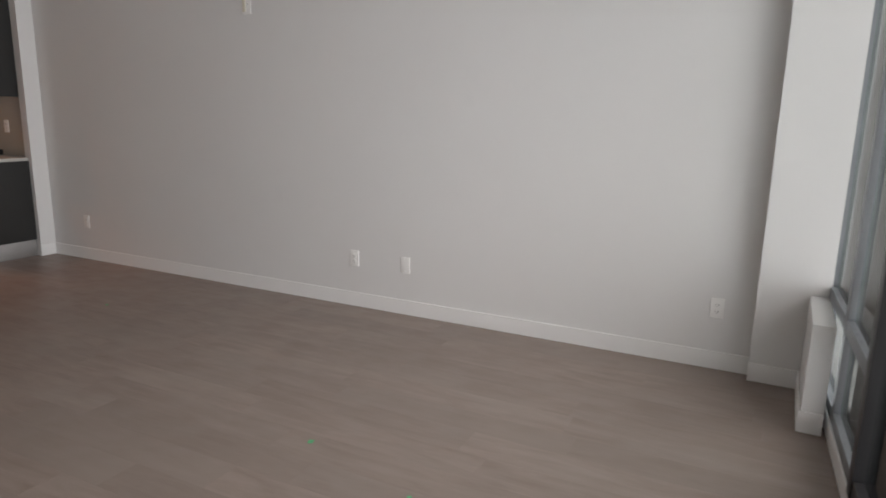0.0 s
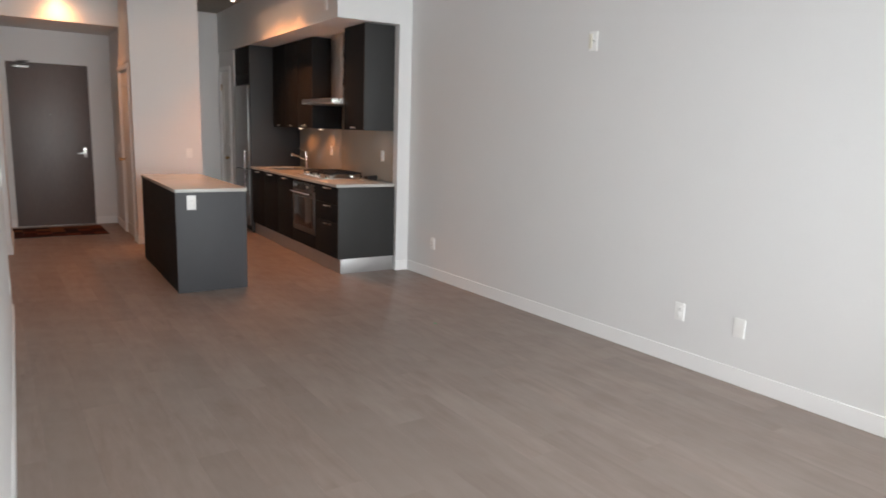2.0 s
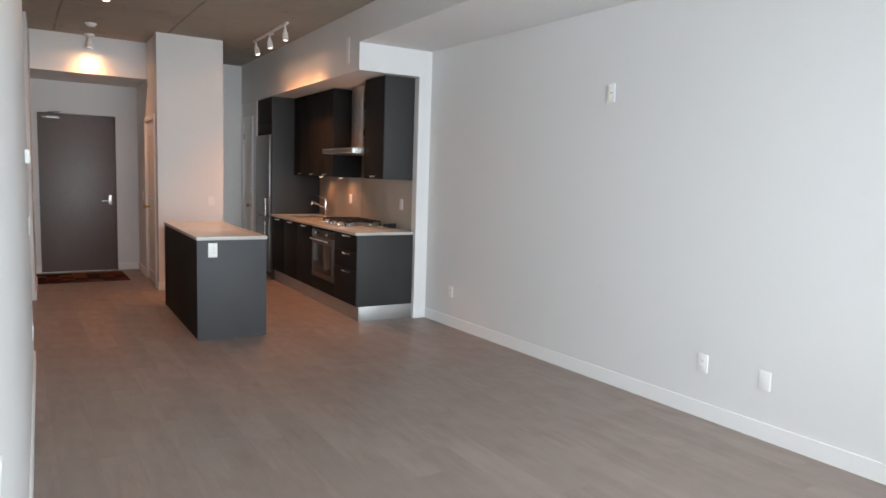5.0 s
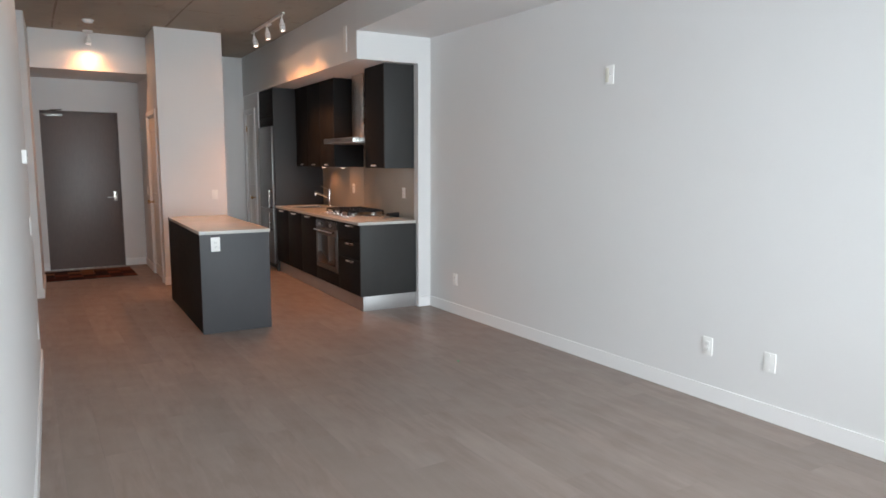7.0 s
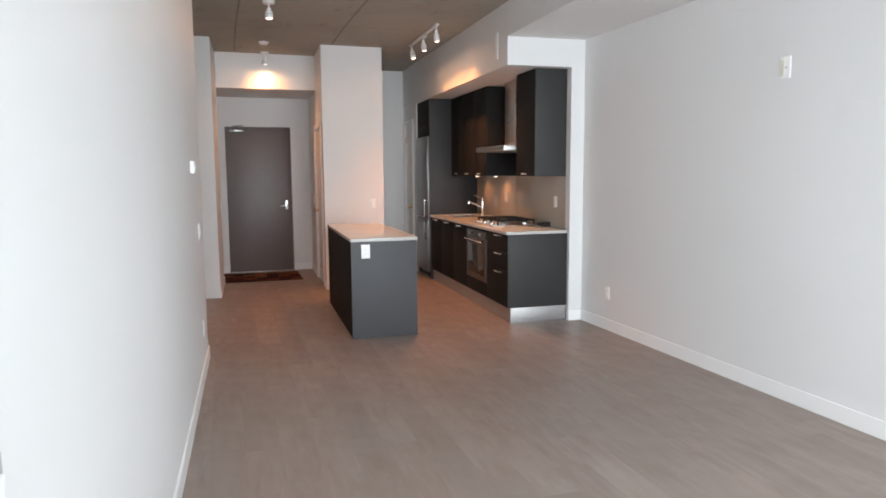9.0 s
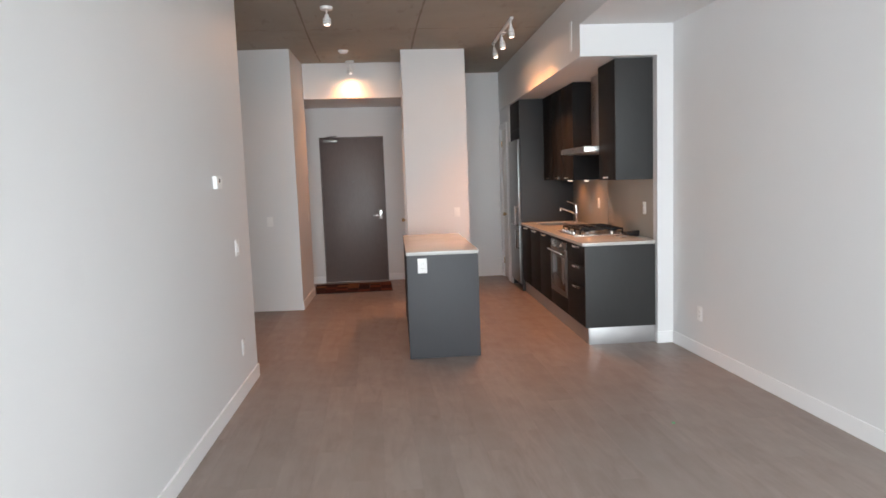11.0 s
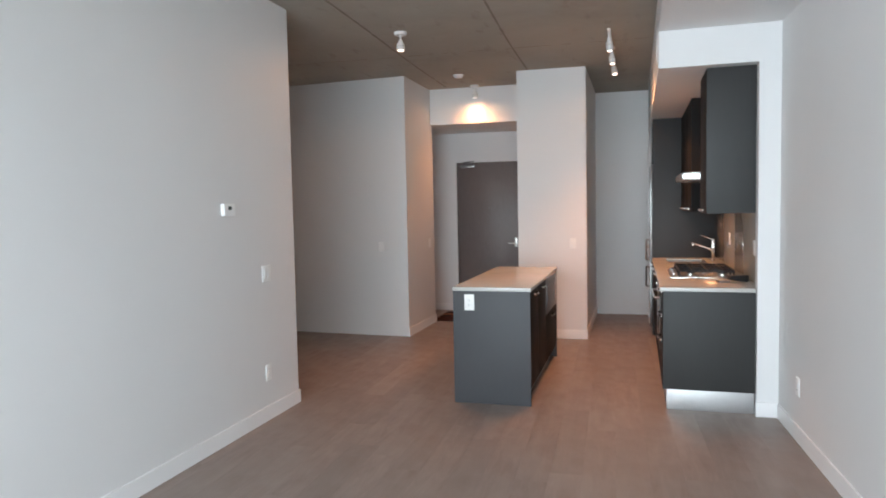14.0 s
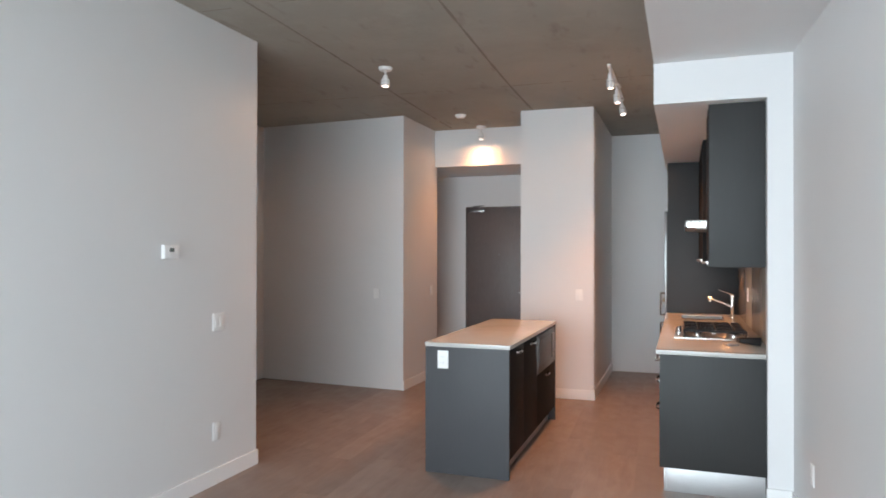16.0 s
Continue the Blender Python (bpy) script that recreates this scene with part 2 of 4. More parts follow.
def mesh_object(name, bm, material, origin=(0, 0, 0)):
    me = bpy.data.meshes.new(name)
    bmesh.ops.translate(bm, vec=-Vector(origin), verts=bm.verts)
    bm.to_mesh(me)
    bm.free()
    smooth(me)
    me.materials.append(material)
    return new(name, me)


def setting(name, bm, material, label, category):
    ob = mesh_object(name, bm, material)
    ORIGIN[ob] = Vector((0, 0, 0))
    return tagged(ob, label, category, kind="structure")


def thing(name, base, label, category, group=""):
    ob = new(name)
    ob.empty_display_size = 0.05
    ob.location = base
    ORIGIN[ob] = Vector(base)
    return tagged(ob, label, category, group)


def part(name, bm, material, parent, label=""):
    """One mesh, modelled in world metres, under a thing or a part."""
    base = ORIGIN[parent]
    ob = mesh_object(name, bm, material, base)
    ob.parent = parent
    ORIGIN[ob] = base
    return tagged(ob, label)


# ---- the shell ----
TOP = 3.08
SLOPE, OFF = 0.031, -0.1525
WEST_END = 0.83                      # the partition begins here


def east_x(y):
    return 3.6 + 0.014 * (6.0 - y)


def left_x(y):
    return OFF + SLOPE * y


SKEW_IN = 0.0349                     # the inner rooms stand two degrees off the long wall
KITCHEN = pose(3.6, 6.0, 0) @ pose(0, 0, 0, 0, 0, -2.0) @ pose(-3.6, -6.0, 0)
HALL = pose(1.406, 8.66, 0) @ pose(0, 0, 0, 0, 0, -2.0) @ pose(-1.406, -8.66, 0)


def turned(obs, m):
    for ob in obs:
        ob.matrix_basis = m @ ob.matrix_basis


floor = setting("floor", box(-1.8, 3.86, -0.88, 10.8, -0.12, -0.012), CAB_IN, "grey-brown wood-look plank floor", "floor")
setting("wall_east", prism([(east_x(-0.88), -0.88), (3.6, 6.0), (3.6 + SKEW_IN * 4.8, 10.8), (3.86, 10.8), (3.86, -0.88)], 0, TOP), WALL, "long plain white painted living room wall", "wall")
setting("wall_west", prism([(left_x(WEST_END), WEST_END), (left_x(5.74), 5.74), (left_x(5.74) - 0.13, 5.74), (left_x(WEST_END) - 0.13, WEST_END)], 0, TOP),
        WALL, "plain white painted partition wall ending at the passage", "wall")
setting("wall_alcove", box(-1.8, left_x(WEST_END) - 0.132, WEST_END, WEST_END + 0.13, 0, TOP), WALL, "plain white wall facing the window", "wall")
setting("wall_outer_west", box(-1.93, -1.8, -0.88, 8.90, 0, TOP), WALL, "plain white closing wall", "wall")
setting("wall_passage", prism([(0.105, 8.51), (0.105, 8.61), (-1.8, 8.78), (-1.8, 8.68)], 0, TOP), WALL, "white wall at the end of the side passage", "wall")
setting("wall_hall_west", prism([(0.105, 8.512), (0.145, 9.60), (0.035, 9.60), (0.0, 8.622)], 0, TOP), WALL, "white entrance hall side wall", "wall")
bm = box(-0.42, 0.235, 10.63, 10.8, 0, TOP)
box(1.187, 1.60, 10.63, 10.8, 0, TOP, bm=bm)
box(0.235, 1.187, 10.63, 10.8, 2.19, TOP, bm=bm)
setting("wall_hall_recess", prism([(-0.43, 8.70), (-0.30, 8.70), (-0.25, 10.628), (-0.43, 10.628)], 0, TOP), WALL, "white wall closing the recess beside the entry door", "wall")
setting("wall_entry", bm, WALL, "white wall round the entry door", "wall")
setting("wall_column", box(1.406, 2.18, 8.66, 8.76, 0, TOP), WALL, "tall white closet wall beside the hall", "wall")
setting("wall_column_east", prism([(2.08, 8.762), (2.1835, 8.762), (2.246, 10.55), (2.146, 10.55)], 0, TOP), WALL, "white side of the closet block", "wall")
bm = box(1.406, 1.50, 8.762, 8.90, 0, TOP)
box(1.406, 1.50, 9.70, 10.625, 0, TOP, bm=bm)
box(1.406, 1.50, 8.90, 9.70, 2.08, TOP, bm=bm)
turned([setting("wall_closet", bm, WALL, "white hall wall with a closet door", "wall")], HALL)
setting("wall_back", box(1.602, 3.745, 10.55, 10.70, 0, TOP), WALL, "white wall at the end of the kitchen passage", "wall")
BD0, BD1, BDT = 9.935, 10.435, 2.225
bm = box(2.80, 2.90, 9.70, BD0, 0, 2.499)
box(2.80, 2.90, BD1, 10.545, 0, 2.499, bm=bm)
box(2.80, 2.90, BD0, BD1, BDT, 2.499, bm=bm)
wb = setting("wall_bath", bm, WALL, "white wall with a narrow door past the refrigerator", "wall")
bm = box(2.79, 3.598, 6.0, 10.545, 2.5, TOP - 0.001)
box(3.455, 3.598, 6.0, 6.095, 0, 2.5, bm=bm)
bk = setting("bulkhead_kitchen", bm, WALL, "white boxed bulkhead and wall return round the kitchen", "bulkhead")
KW = 3.515                           # face of the wall behind the worktop
kw = setting("wall_kitchen", box(KW, 3.597, 6.097, 9.70, 0, 2.4985), WALL, "white wall behind the kitchen cabinets", "wall")
turned([wb, bk, kw], KITCHEN)
setting("bulkhead_living", prism([(2.79 - SKEW_IN * 6.4, -0.42), (3.75, -0.42), (3.75, 6.0), (3.55, 6.003), (2.79, 6.03)], 2.762, TOP - 0.001), SOFFIT, "long white dropped ceiling along the wall", "bulkhead")
setting("bulkhead_hall", prism([(-0.24, 9.602), (0.148, 9.602), (0.148, 9.50), (1.4345, 9.50), (1.4735, 10.628), (-0.24, 10.628)], 2.62, TOP - 0.001), WALL, "white header lowering the entrance hall ceiling", "bulkhead")
setting("column_window", box(3.595, 3.75, -0.380, -0.035, 0, 2.760), WALL, "shallow white column beside the window", "column")
setting("wall_ledge", box(3.05, 3.593, -0.380, -0.285, 0, 0.525, 0.003), WALL, "low white boxed ledge under the window", "ledge")

# concrete slab with form-board fins, one mesh
bm = box(-1.93, 3.86, -0.88, 10.8, TOP, TOP + 0.2)
setting("ceiling", bm, CONCRETE, "raw board-formed concrete ceiling with seams", "ceiling")
rs = random.Random(4)
bm = bmesh.new()
for sx in (0.40, 1.535):
    y = 0.2
    while y < 9.3:
        step = rs.uniform(0.05, 0.16)
        w, d = rs.uniform(0.005, 0.012), rs.uniform(0.0006, 0.0025)
        x = sx + 0.012 * math.sin(y * 1.3 + sx)
        if rs.random() < 0.97:
            box(x - w, x + w, y, y + step * 1.05, TOP - d, TOP + 0.01, bm=bm)
        y += step
for sy in (2.65, 5.10, 7.55):
    x = -1.5
    while x < 2.7:
        step = rs.uniform(0.06, 0.2)
        w, d = rs.uniform(0.002, 0.004), rs.uniform(0.0005, 0.0015)
        if rs.random() < 0.7:
            box(x, x + step, sy - w, sy + w, TOP - d, TOP + 0.01, bm=bm)
        x += step
seams = setting("ceiling_seams", bm, SEAM, "dark rough seams between the form boards of the ceiling", "ceiling")

# ---- window wall ----
win = setting("window_1", box(-1.798, 3.70, -0.56, -0.425, 0, 0.085, 0.004), TRIM, "floor-to-ceiling grey aluminium window wall", "window")
GY0, GY1 = -0.500, -0.432


def window_bar(name, b, mat=ALU):
    return part(name, box(*b, 0.004), mat, win)


for x0, x1 in ((3.61, 3.69), (2.985, 3.05), (-0.335, -0.27), (-1.79, -1.72)):
    window_bar("mullion", (x0, x1, GY0, GY1, 0.087, 2.755))
for x0, x1 in ((2.33, 2.40), (0.98, 1.045)):
    window_bar("door_jamb", (x0, x1, GY0, GY1 + 0.012, 0.087, 2.755), DARK)
for x0, x1 in ((3.052, 3.608), (2.402, 2.983), (-0.268, 0.978), (-1.718, -0.337)):
    window_bar("sill_rail", (x0, x1, GY0, GY1, 0.087, 0.150))
    window_bar("transom", (x0, x1, GY0, GY1, 0.52, 0.585))
    window_bar("head_rail", (x0, x1, GY0, GY1, 2.69, 2.755))
    for z0, z1 in ((0.152, 0.518), (0.587, 2.688)):
        pane = part("pane", box(x0 + 0.002, x1 - 0.002, -0.464, -0.458, z0, z1), GLASS, win)
        pane.visible_shadow = False
for z0, z1 in ((0.087, 0.17), (2.67, 2.755)):
    window_bar("door_rail", (1.047, 2.328, GY0, GY1 + 0.008, z0, z1), DARK)
pane = part("pane", box(1.049, 2.326, -0.464, -0.458, 0.172, 2.668), GLASS, win)
pane.visible_shadow = False
lintel = setting("wall_window_head", box(-1.798, 2.780, -0.58, -0.43, 2.757, TOP - 0.001), WALL, "white lintel above the window wall", "wall")
SKEW = pose(3.1, -0.41, 0) @ pose(0, 0, 0, 0, 0, 3.3) @ pose(-3.1, 0.44, 0)
win.matrix_world = SKEW
lintel.matrix_world = SKEW

# ---- baseboards ----


def board(name, bm):
    return setting(name, bm, TRIM, "low white painted baseboard", "baseboard")


def base_run(name, x0, x1, y0, y1, h=0.105):
    return board(name, box(x0, x1, y0, y1, 0.001, h, 0.003))


board("baseboard_east", prism([(east_x(-0.033) - 0.012, -0.033), (east_x(-0.033) - 0.0005, -0.033), (3.5995, 5.986), (3.588, 5.986)], 0.001, 0.105))
base_run("baseboard_return", 3.447, 3.5865, 5.988, 6.006)
base_run("baseboard_window_column", 3.583, 3.5945, -0.283, -0.033)
base_run("baseboard_ledge_end", 3.038, 3.0495, -0.380, -0.273)
base_run("baseboard_ledge", 3.051, 3.582, -0.2845, -0.273)
board("baseboard_west", prism([(left_x(WEST_END), WEST_END + 0.002), (left_x(WEST_END) + 0.012, WEST_END + 0.002), (left_x(5.74) + 0.012, 5.752), (left_x(5.74) - 0.13, 5.752), (left_x(5.74) - 0.13, 5.7405), (left_x(5.74), 5.7405)], 0.001, 0.105))
base_run("baseboard_column", 1.394, 2.192, 8.648, 8.6595)
board("baseboard_column_east", prism([(2.1805, 8.661), (2.192, 8.661), (2.2575, 10.536), (2.246, 10.536)], 0.001, 0.105))
board("baseboard_hall_west", prism([(0.1055, 8.498), (0.117, 8.498), (0.157, 9.612), (0.035, 9.612), (0.035, 9.6005), (0.1455, 9.6005)], 0.001, 0.105))
turned([base_run("baseboard_closet", 1.394, 1.4055, 9.79, 10.616)], HALL)
base_run("baseboard_entry", 1.189, 1.46, 10.618, 10.6295)
base_run("baseboard_entry_west", -0.245, 0.233, 10.618, 10.6295)

# ---- overcast distance outside the window ----
m = bpy.data.materials.new("overcast_distance")
m.use_nodes = True
nt = m.node_tree
bsdf = nt.nodes["Principled BSDF"]
bsdf.inputs["Base Color"].default_value = (0.5, 0.52, 0.53, 1)
bsdf.inputs["Emission Color"].default_value = (0.90, 0.97, 1.0, 1)
bsdf.inputs["Emission Strength"].default_value = 4.5
bm = bmesh.new()
low, high = [], []
for i in range(33):
    a = math.pi + math.pi * i / 32
    low.append(bm.verts.new((60 * math.cos(a), -1.5 + 60 * math.sin(a), -18)))
    high.append(bm.verts.new((60 * math.cos(a), -1.5 + 60 * math.sin(a), 40)))
for i in range(32):
    bm.faces.new((low[i], low[i + 1], high[i + 1], high[i]))
setting("backdrop", bm, m, "bright overcast distance outside the window", "backdrop")

# ---- small wall fittings ----


def facing(ob, place, turn):
    """A fitting is modelled at the origin with its back on y = 0 and its face towards -y."""
    ob.matrix_world = pose(*place, 0, 0, turn)
    return ob


def wall_plate(name, place, turn, label, kind="duplex", w=0.072, h=0.116, mat=None):
    ob = thing(name, (0, 0, 0), label, "switch" if kind == "rocker" else "outlet")
    part("cover_plate", box(-w / 2, w / 2, -0.006, 0, -h / 2, h / 2, 0.0022), mat or PLASTIC, ob)
    if kind == "rocker":
        r = part("rocker", box(-0.0165, 0.0165, -0.0105, -0.0062, -0.033, 0.033, 0.0018), PLASTIC, ob)
    elif kind == "double":
        for dx in (-0.023, 0.023):
            part("rocker", box(dx - 0.0165, dx + 0.0165, -0.0105, -0.0062, -0.033, 0.033, 0.0018), PLASTIC, ob)
    elif kind == "duplex":
        for dz in (-0.0195, 0.0195):
            s = part("socket", box(-0.0165, 0.0165, -0.0085, -0.0062, dz - 0.0145, dz + 0.0145, 0.0015), PLASTIC, ob)
            slots = box(-0.0085, -0.0065, -0.0092, -0.0086, dz - 0.004, dz + 0.005)
            box(0.0062, 0.0086, -0.0092, -0.0086, dz - 0.005, dz + 0.006, bm=slots)
            box(-0.002, 0.002, -0.0092, -0.0086, dz - 0.0105, dz - 0.0075, bm=slots)
            part("slots", slots, SLOT, s)
        part("screw", rod((0, -0.0075, 0), (0, -0.006, 0), 0.003, seg=10), PLASTIC, ob)
    elif kind == "jack":
        part("insert", box(-0.034, -0.004, -0.010, -0.0062, -0.05, 0.05, 0.002), YELLOWED, ob, "yellowed plastic insert")
        part("jack", rod((0.015, -0.012, 0), (0.015, -0.006, 0), 0.006, seg=12), CHROME, ob)
    elif kind == "blank":
        for dz in (-0.042, 0.042):
            part("screw", rod((0, -0.0075, dz), (0, -0.006, dz), 0.003, seg=10), PLASTIC, ob)
    return facing(ob, place, turn)


E_TURN, W_TURN, S_TURN = -90, 90, 0
LEAN_E = -90 + math.degrees(math.atan(0.014))
LEAN_W = 90 - math.degrees(math.atan(SLOPE))
wall_plate("wall_outlet", (east_x(2.617) - 0.0005, 2.617, 0.358), LEAN_E, "white duplex wall outlet low on the white wall", "duplex")
wall_plate("cable_plate", (east_x(2.195) - 0.0005, 2.195, 0.356), LEAN_E, "white blank cable plate low on the white wall", "blank")
wall_plate("wall_outlet", (east_x(5.526) - 0.0005, 5.526, 0.350), LEAN_E, "white duplex wall outlet near the kitchen return", "duplex")
wall_plate("wall_outlet", (east_x(0.162) - 0.0005, 0.162, 0.363), LEAN_E, "white duplex wall outlet near the window column", "duplex")
wall_plate("media_plate", (east_x(3.54) - 0.0005, 3.54, 2.144), LEAN_E, "white media plate with a yellowed insert high on the wall", "jack", 0.082, 0.135)
wall_plate("light_switch", (left_x(5.31) + 0.0005, 5.31, 1.077), LEAN_W, "white double rocker light switch on the partition wall", "double", 0.116, 0.116)
wall_plate("wall_outlet", (left_x(5.295) + 0.0005, 5.295, 0.35), LEAN_W, "white duplex wall outlet on the partition wall", "duplex")
wall_plate("light_switch", (2.03, 8.6595, 1.10), S_TURN, "white rocker light switch on the closet wall", "rocker")
wall_plate("light_switch", (0.1375, 9.40, 1.08), W_TURN - 2, "white rocker light switch in the hall", "rocker")
wall_plate("light_switch", (-0.232, 8.5395, 1.08), S_TURN - 5.3, "white rocker light switch on the passage wall", "rocker")
turned([wall_plate("light_switch", (1.4055, 10.05, 1.10), E_TURN, "white rocker light switch beyond the closet door", "rocker")], HALL)
turned([
    wall_plate("bulkhead_plate", (2.7895, 6.285, 2.72), E_TURN, "tall narrow white blank plate on the bulkhead", "blank", 0.075, 0.25),
    wall_plate("backsplash_outlet", (KW - 0.0145, 6.42, 1.180), E_TURN, "white duplex outlet on the backsplash", "duplex"),
    wall_plate("backsplash_outlet", (KW - 0.0145, 7.84, 1.180), E_TURN, "white duplex outlet on the backsplash", "duplex"),
], KITCHEN)

th = thing("thermostat", (0, 0, 0), "white wall thermostat with a small grey display", "thermostat")
part("housing", box(-0.062, 0.062, -0.028, 0, -0.042, 0.042, 0.007, 3), PLASTIC, th)
part("display", box(-0.020, 0.018, -0.0295, -0.0275, 0.000, 0.024, 0.001), DISPLAY, th, "grey display")
part("button", box(0.038, 0.050, -0.031, -0.0275, -0.012, 0.02, 0.0015), PLASTIC, th)
facing(th, (left_x(4.845) + 0.0005, 4.845, 1.542), LEAN_W)


sp = thing("switch_panel", (0, 0, 0), "three-gang glossy pale grey switch plate with white rockers", "switch")
part("cover_plate", box(-0.083, 0.083, -0.012, 0, -0.059, 0.059, 0.003), PALE, sp, "glossy pale grey plate")
for dx in (-0.046, 0.0, 0.046):
    rk = box(-0.0165, 0.0165, -0.005, 0.003, -0.034, 0.034, 0.0018)
    bmesh.ops.transform(rk, matrix=pose(dx, -0.0145, 0, 3.5), verts=rk.verts)
    part("rocker", rk, PLASTIC, sp, "white rocker")
    for dz in (-0.048, 0.048):
        part("screw", rod((dx, -0.0135, dz), (dx, -0.0115, dz), 0.0035, seg=10), CHROME, sp)
facing(sp, (left_x(1.035) + 0.0005, 1.035, 1.052), LEAN_W)

sm = thing("smoke_detector", (0.725, 8.66, TOP), "round white smoke detector on the concrete ceiling", "smoke detector")
part("base", rod((0.725, 8.66, TOP - 0.014), (0.725, 8.66, TOP - 0.0005), 0.062, seg=28, bevel=0.003), PLASTIC, sm)
part("cover", rod((0.725, 8.66, TOP - 0.036), (0.725, 8.66, TOP - 0.0145), 0.042, 0.055, seg=28, bevel=0.004), PLASTIC, sm)

# ---- ceiling spots ----


def spot_head(parent, top, aim, length=0.080, r=0.036):
    """A yoke, a can and its lit bulb, hanging from top and pointing along aim."""
    top, aim = Vector(top), Vector(aim).normalized()
    mid = top + Vector((0, 0, -0.050))
    part("stem", rod(top, mid, 0.0075, seg=12), ENAMEL, parent)
    a = mid + aim * -0.010
    n = mid + aim * (length * 0.30)
    b = mid + aim * length
    can = part("can", rod(n, b, r, r * 1.04, seg=22, bevel=0.003), ENAMEL, parent)
    part("neck", rod(a, n, r * 0.50, r * 0.62, seg=20, bevel=0.002), ENAMEL, can)
    part("collar", rod(n + aim * 0.022, n + aim * 0.026, r * 1.06, seg=22), STEEL, can, "thin metal ring")
    part("bulb", rod(b - aim * 0.004, b + aim * 0.003, r * 0.72, seg=20), BULB, can, "lit warm bulb")
    return b + aim * 0.012


def surface_spot(x, y, aim, label):
    ob = thing("ceiling_spotlight", (x, y, TOP), label, "spotlight", "ceiling spots")
    part("canopy", rod((x, y, TOP - 0.028), (x, y, TOP - 0.0005), 0.052, 0.058, seg=26, bevel=0.004), ENAMEL, ob)
    return spot_head(ob, (x, y, TOP - 0.028), aim)


def spot_lamp(tip, aim, watts, cone=62, blend=1.0):
    tip = Vector(tip)
    lamp("spot_beam", "SPOT", tip, tip + Vector(aim), watts, WARM, cone=cone, blend=blend, soft=0.06)


def fill_lamp(tip, watts):
    """A weak, very wide fill lamp added at a spot's bulb to warm the walls."""
    tip = Vector(tip)
    lamp("spot_fill", "SPOT", tip, tip + Vector((0, 0, -1)), watts, (1.0, 0.55, 0.30), cone=178, blend=0.35, soft=0.05)


AIM1, AIM2 = (0.0, -0.05, -1), (0.0, 0.12, -1)
tip = surface_spot(0.662, 6.64, AIM1, "white ceiling spotlight with a lit bulb on concrete")
spot_lamp(tip, AIM1, SPOT_W * 0.8, 96)
fill_lamp(tip, SPOT_W * 0.30)
tip = surface_spot(0.775, 9.37, AIM2, "white ceiling spotlight lighting the hall header")
spot_lamp(tip, AIM2, SPOT_W * 0.62, 124)
fill_lamp(tip, SPOT_W * 0.12)

mark = set(scene.objects)
tr = thing("track_light", (2.44, 7.72, TOP), "white ceiling track light with three lit spots", "track light")
part("rail", box(2.425, 2.455, 7.08, 8.38, TOP - 0.024, TOP - 0.0005, 0.003), ENAMEL, tr)
part("feed_box", box(2.405, 2.475, 7.66, 7.80, TOP - 0.034, TOP - 0.025, 0.003), ENAMEL, tr)
for y, aim, cone, share in ((7.15, (0.07, 0.02, -1), 112, 1.1), (7.73, (0.09, -0.06, -1), 114, 1.05), (8.30, (0.14, -0.24, -1), 96, 0.65)):
    tip = spot_head(tr, (2.44, y, TOP - 0.024), aim, 0.11, 0.030)
    spot_lamp(tip, aim, SPOT_W * share, cone, 0.8)
    fill_lamp(tip, SPOT_W * 0.04)
turned([ob for ob in scene.objects if ob not in mark and ob.parent is None], pose(2.44, 7.1, 0) @ pose(0, 0, 0, 0, 0, -2.0) @ pose(-2.44, -7.1, 0))

# ---- doors ----
ed = setting("door_1", box(0.247, 1.175, 10.655, 10.70, 0.006, 2.176, 0.002), ENTRY, "closed dark grey-brown veneered entry door", "door")
for f in ((0.2352, 0.246, 10.622, 10.72, 0.001, 2.189), (1.176, 1.1868, 10.622, 10.72, 0.001, 2.189), (0.2465, 1.1755, 10.622, 10.72, 2.178, 2.189)):
    part("frame", box(*f, 0.001), ENTRY, ed, "thin dark metal frame")
part("threshold", box(0.247, 1.175, 10.64, 10.72, 0.0005, 0.005), STEEL, ed)
lever = part("lever_handle", rod((1.105, 10.600, 1.00), (1.105, 10.654, 1.00), 0.011, seg=14), STEEL, ed, "steel lever")
part("lever", box(0.995, 1.115, 10.594, 10.604, 0.993, 1.007, 0.004), STEEL, lever)
part("escutcheon", box(1.082, 1.128, 10.6475, 10.6545, 0.945, 1.085, 0.003), STEEL, lever)
part("deadbolt", rod((1.105, 10.628, 1.055), (1.105, 10.646, 1.055), 0.017, seg=20, bevel=0.002), CHROME, lever)
part("peephole", rod((0.712, 10.648, 1.52), (0.712, 10.6545, 1.52), 0.008, seg=16), DARK_STEEL, ed)
closer = part("door_closer", box(0.29, 0.50, 10.612, 10.6545, 2.115, 2.155, 0.006), DARK_STEEL, ed, "steel door closer")
part("closer_arm", tube([(0.44, 10.625, 2.162), (0.44, 10.625, 2.185), (0.36, 10.56, 2.192), (0.50, 10.605, 2.205)], 0.008), DARK_STEEL, closer)


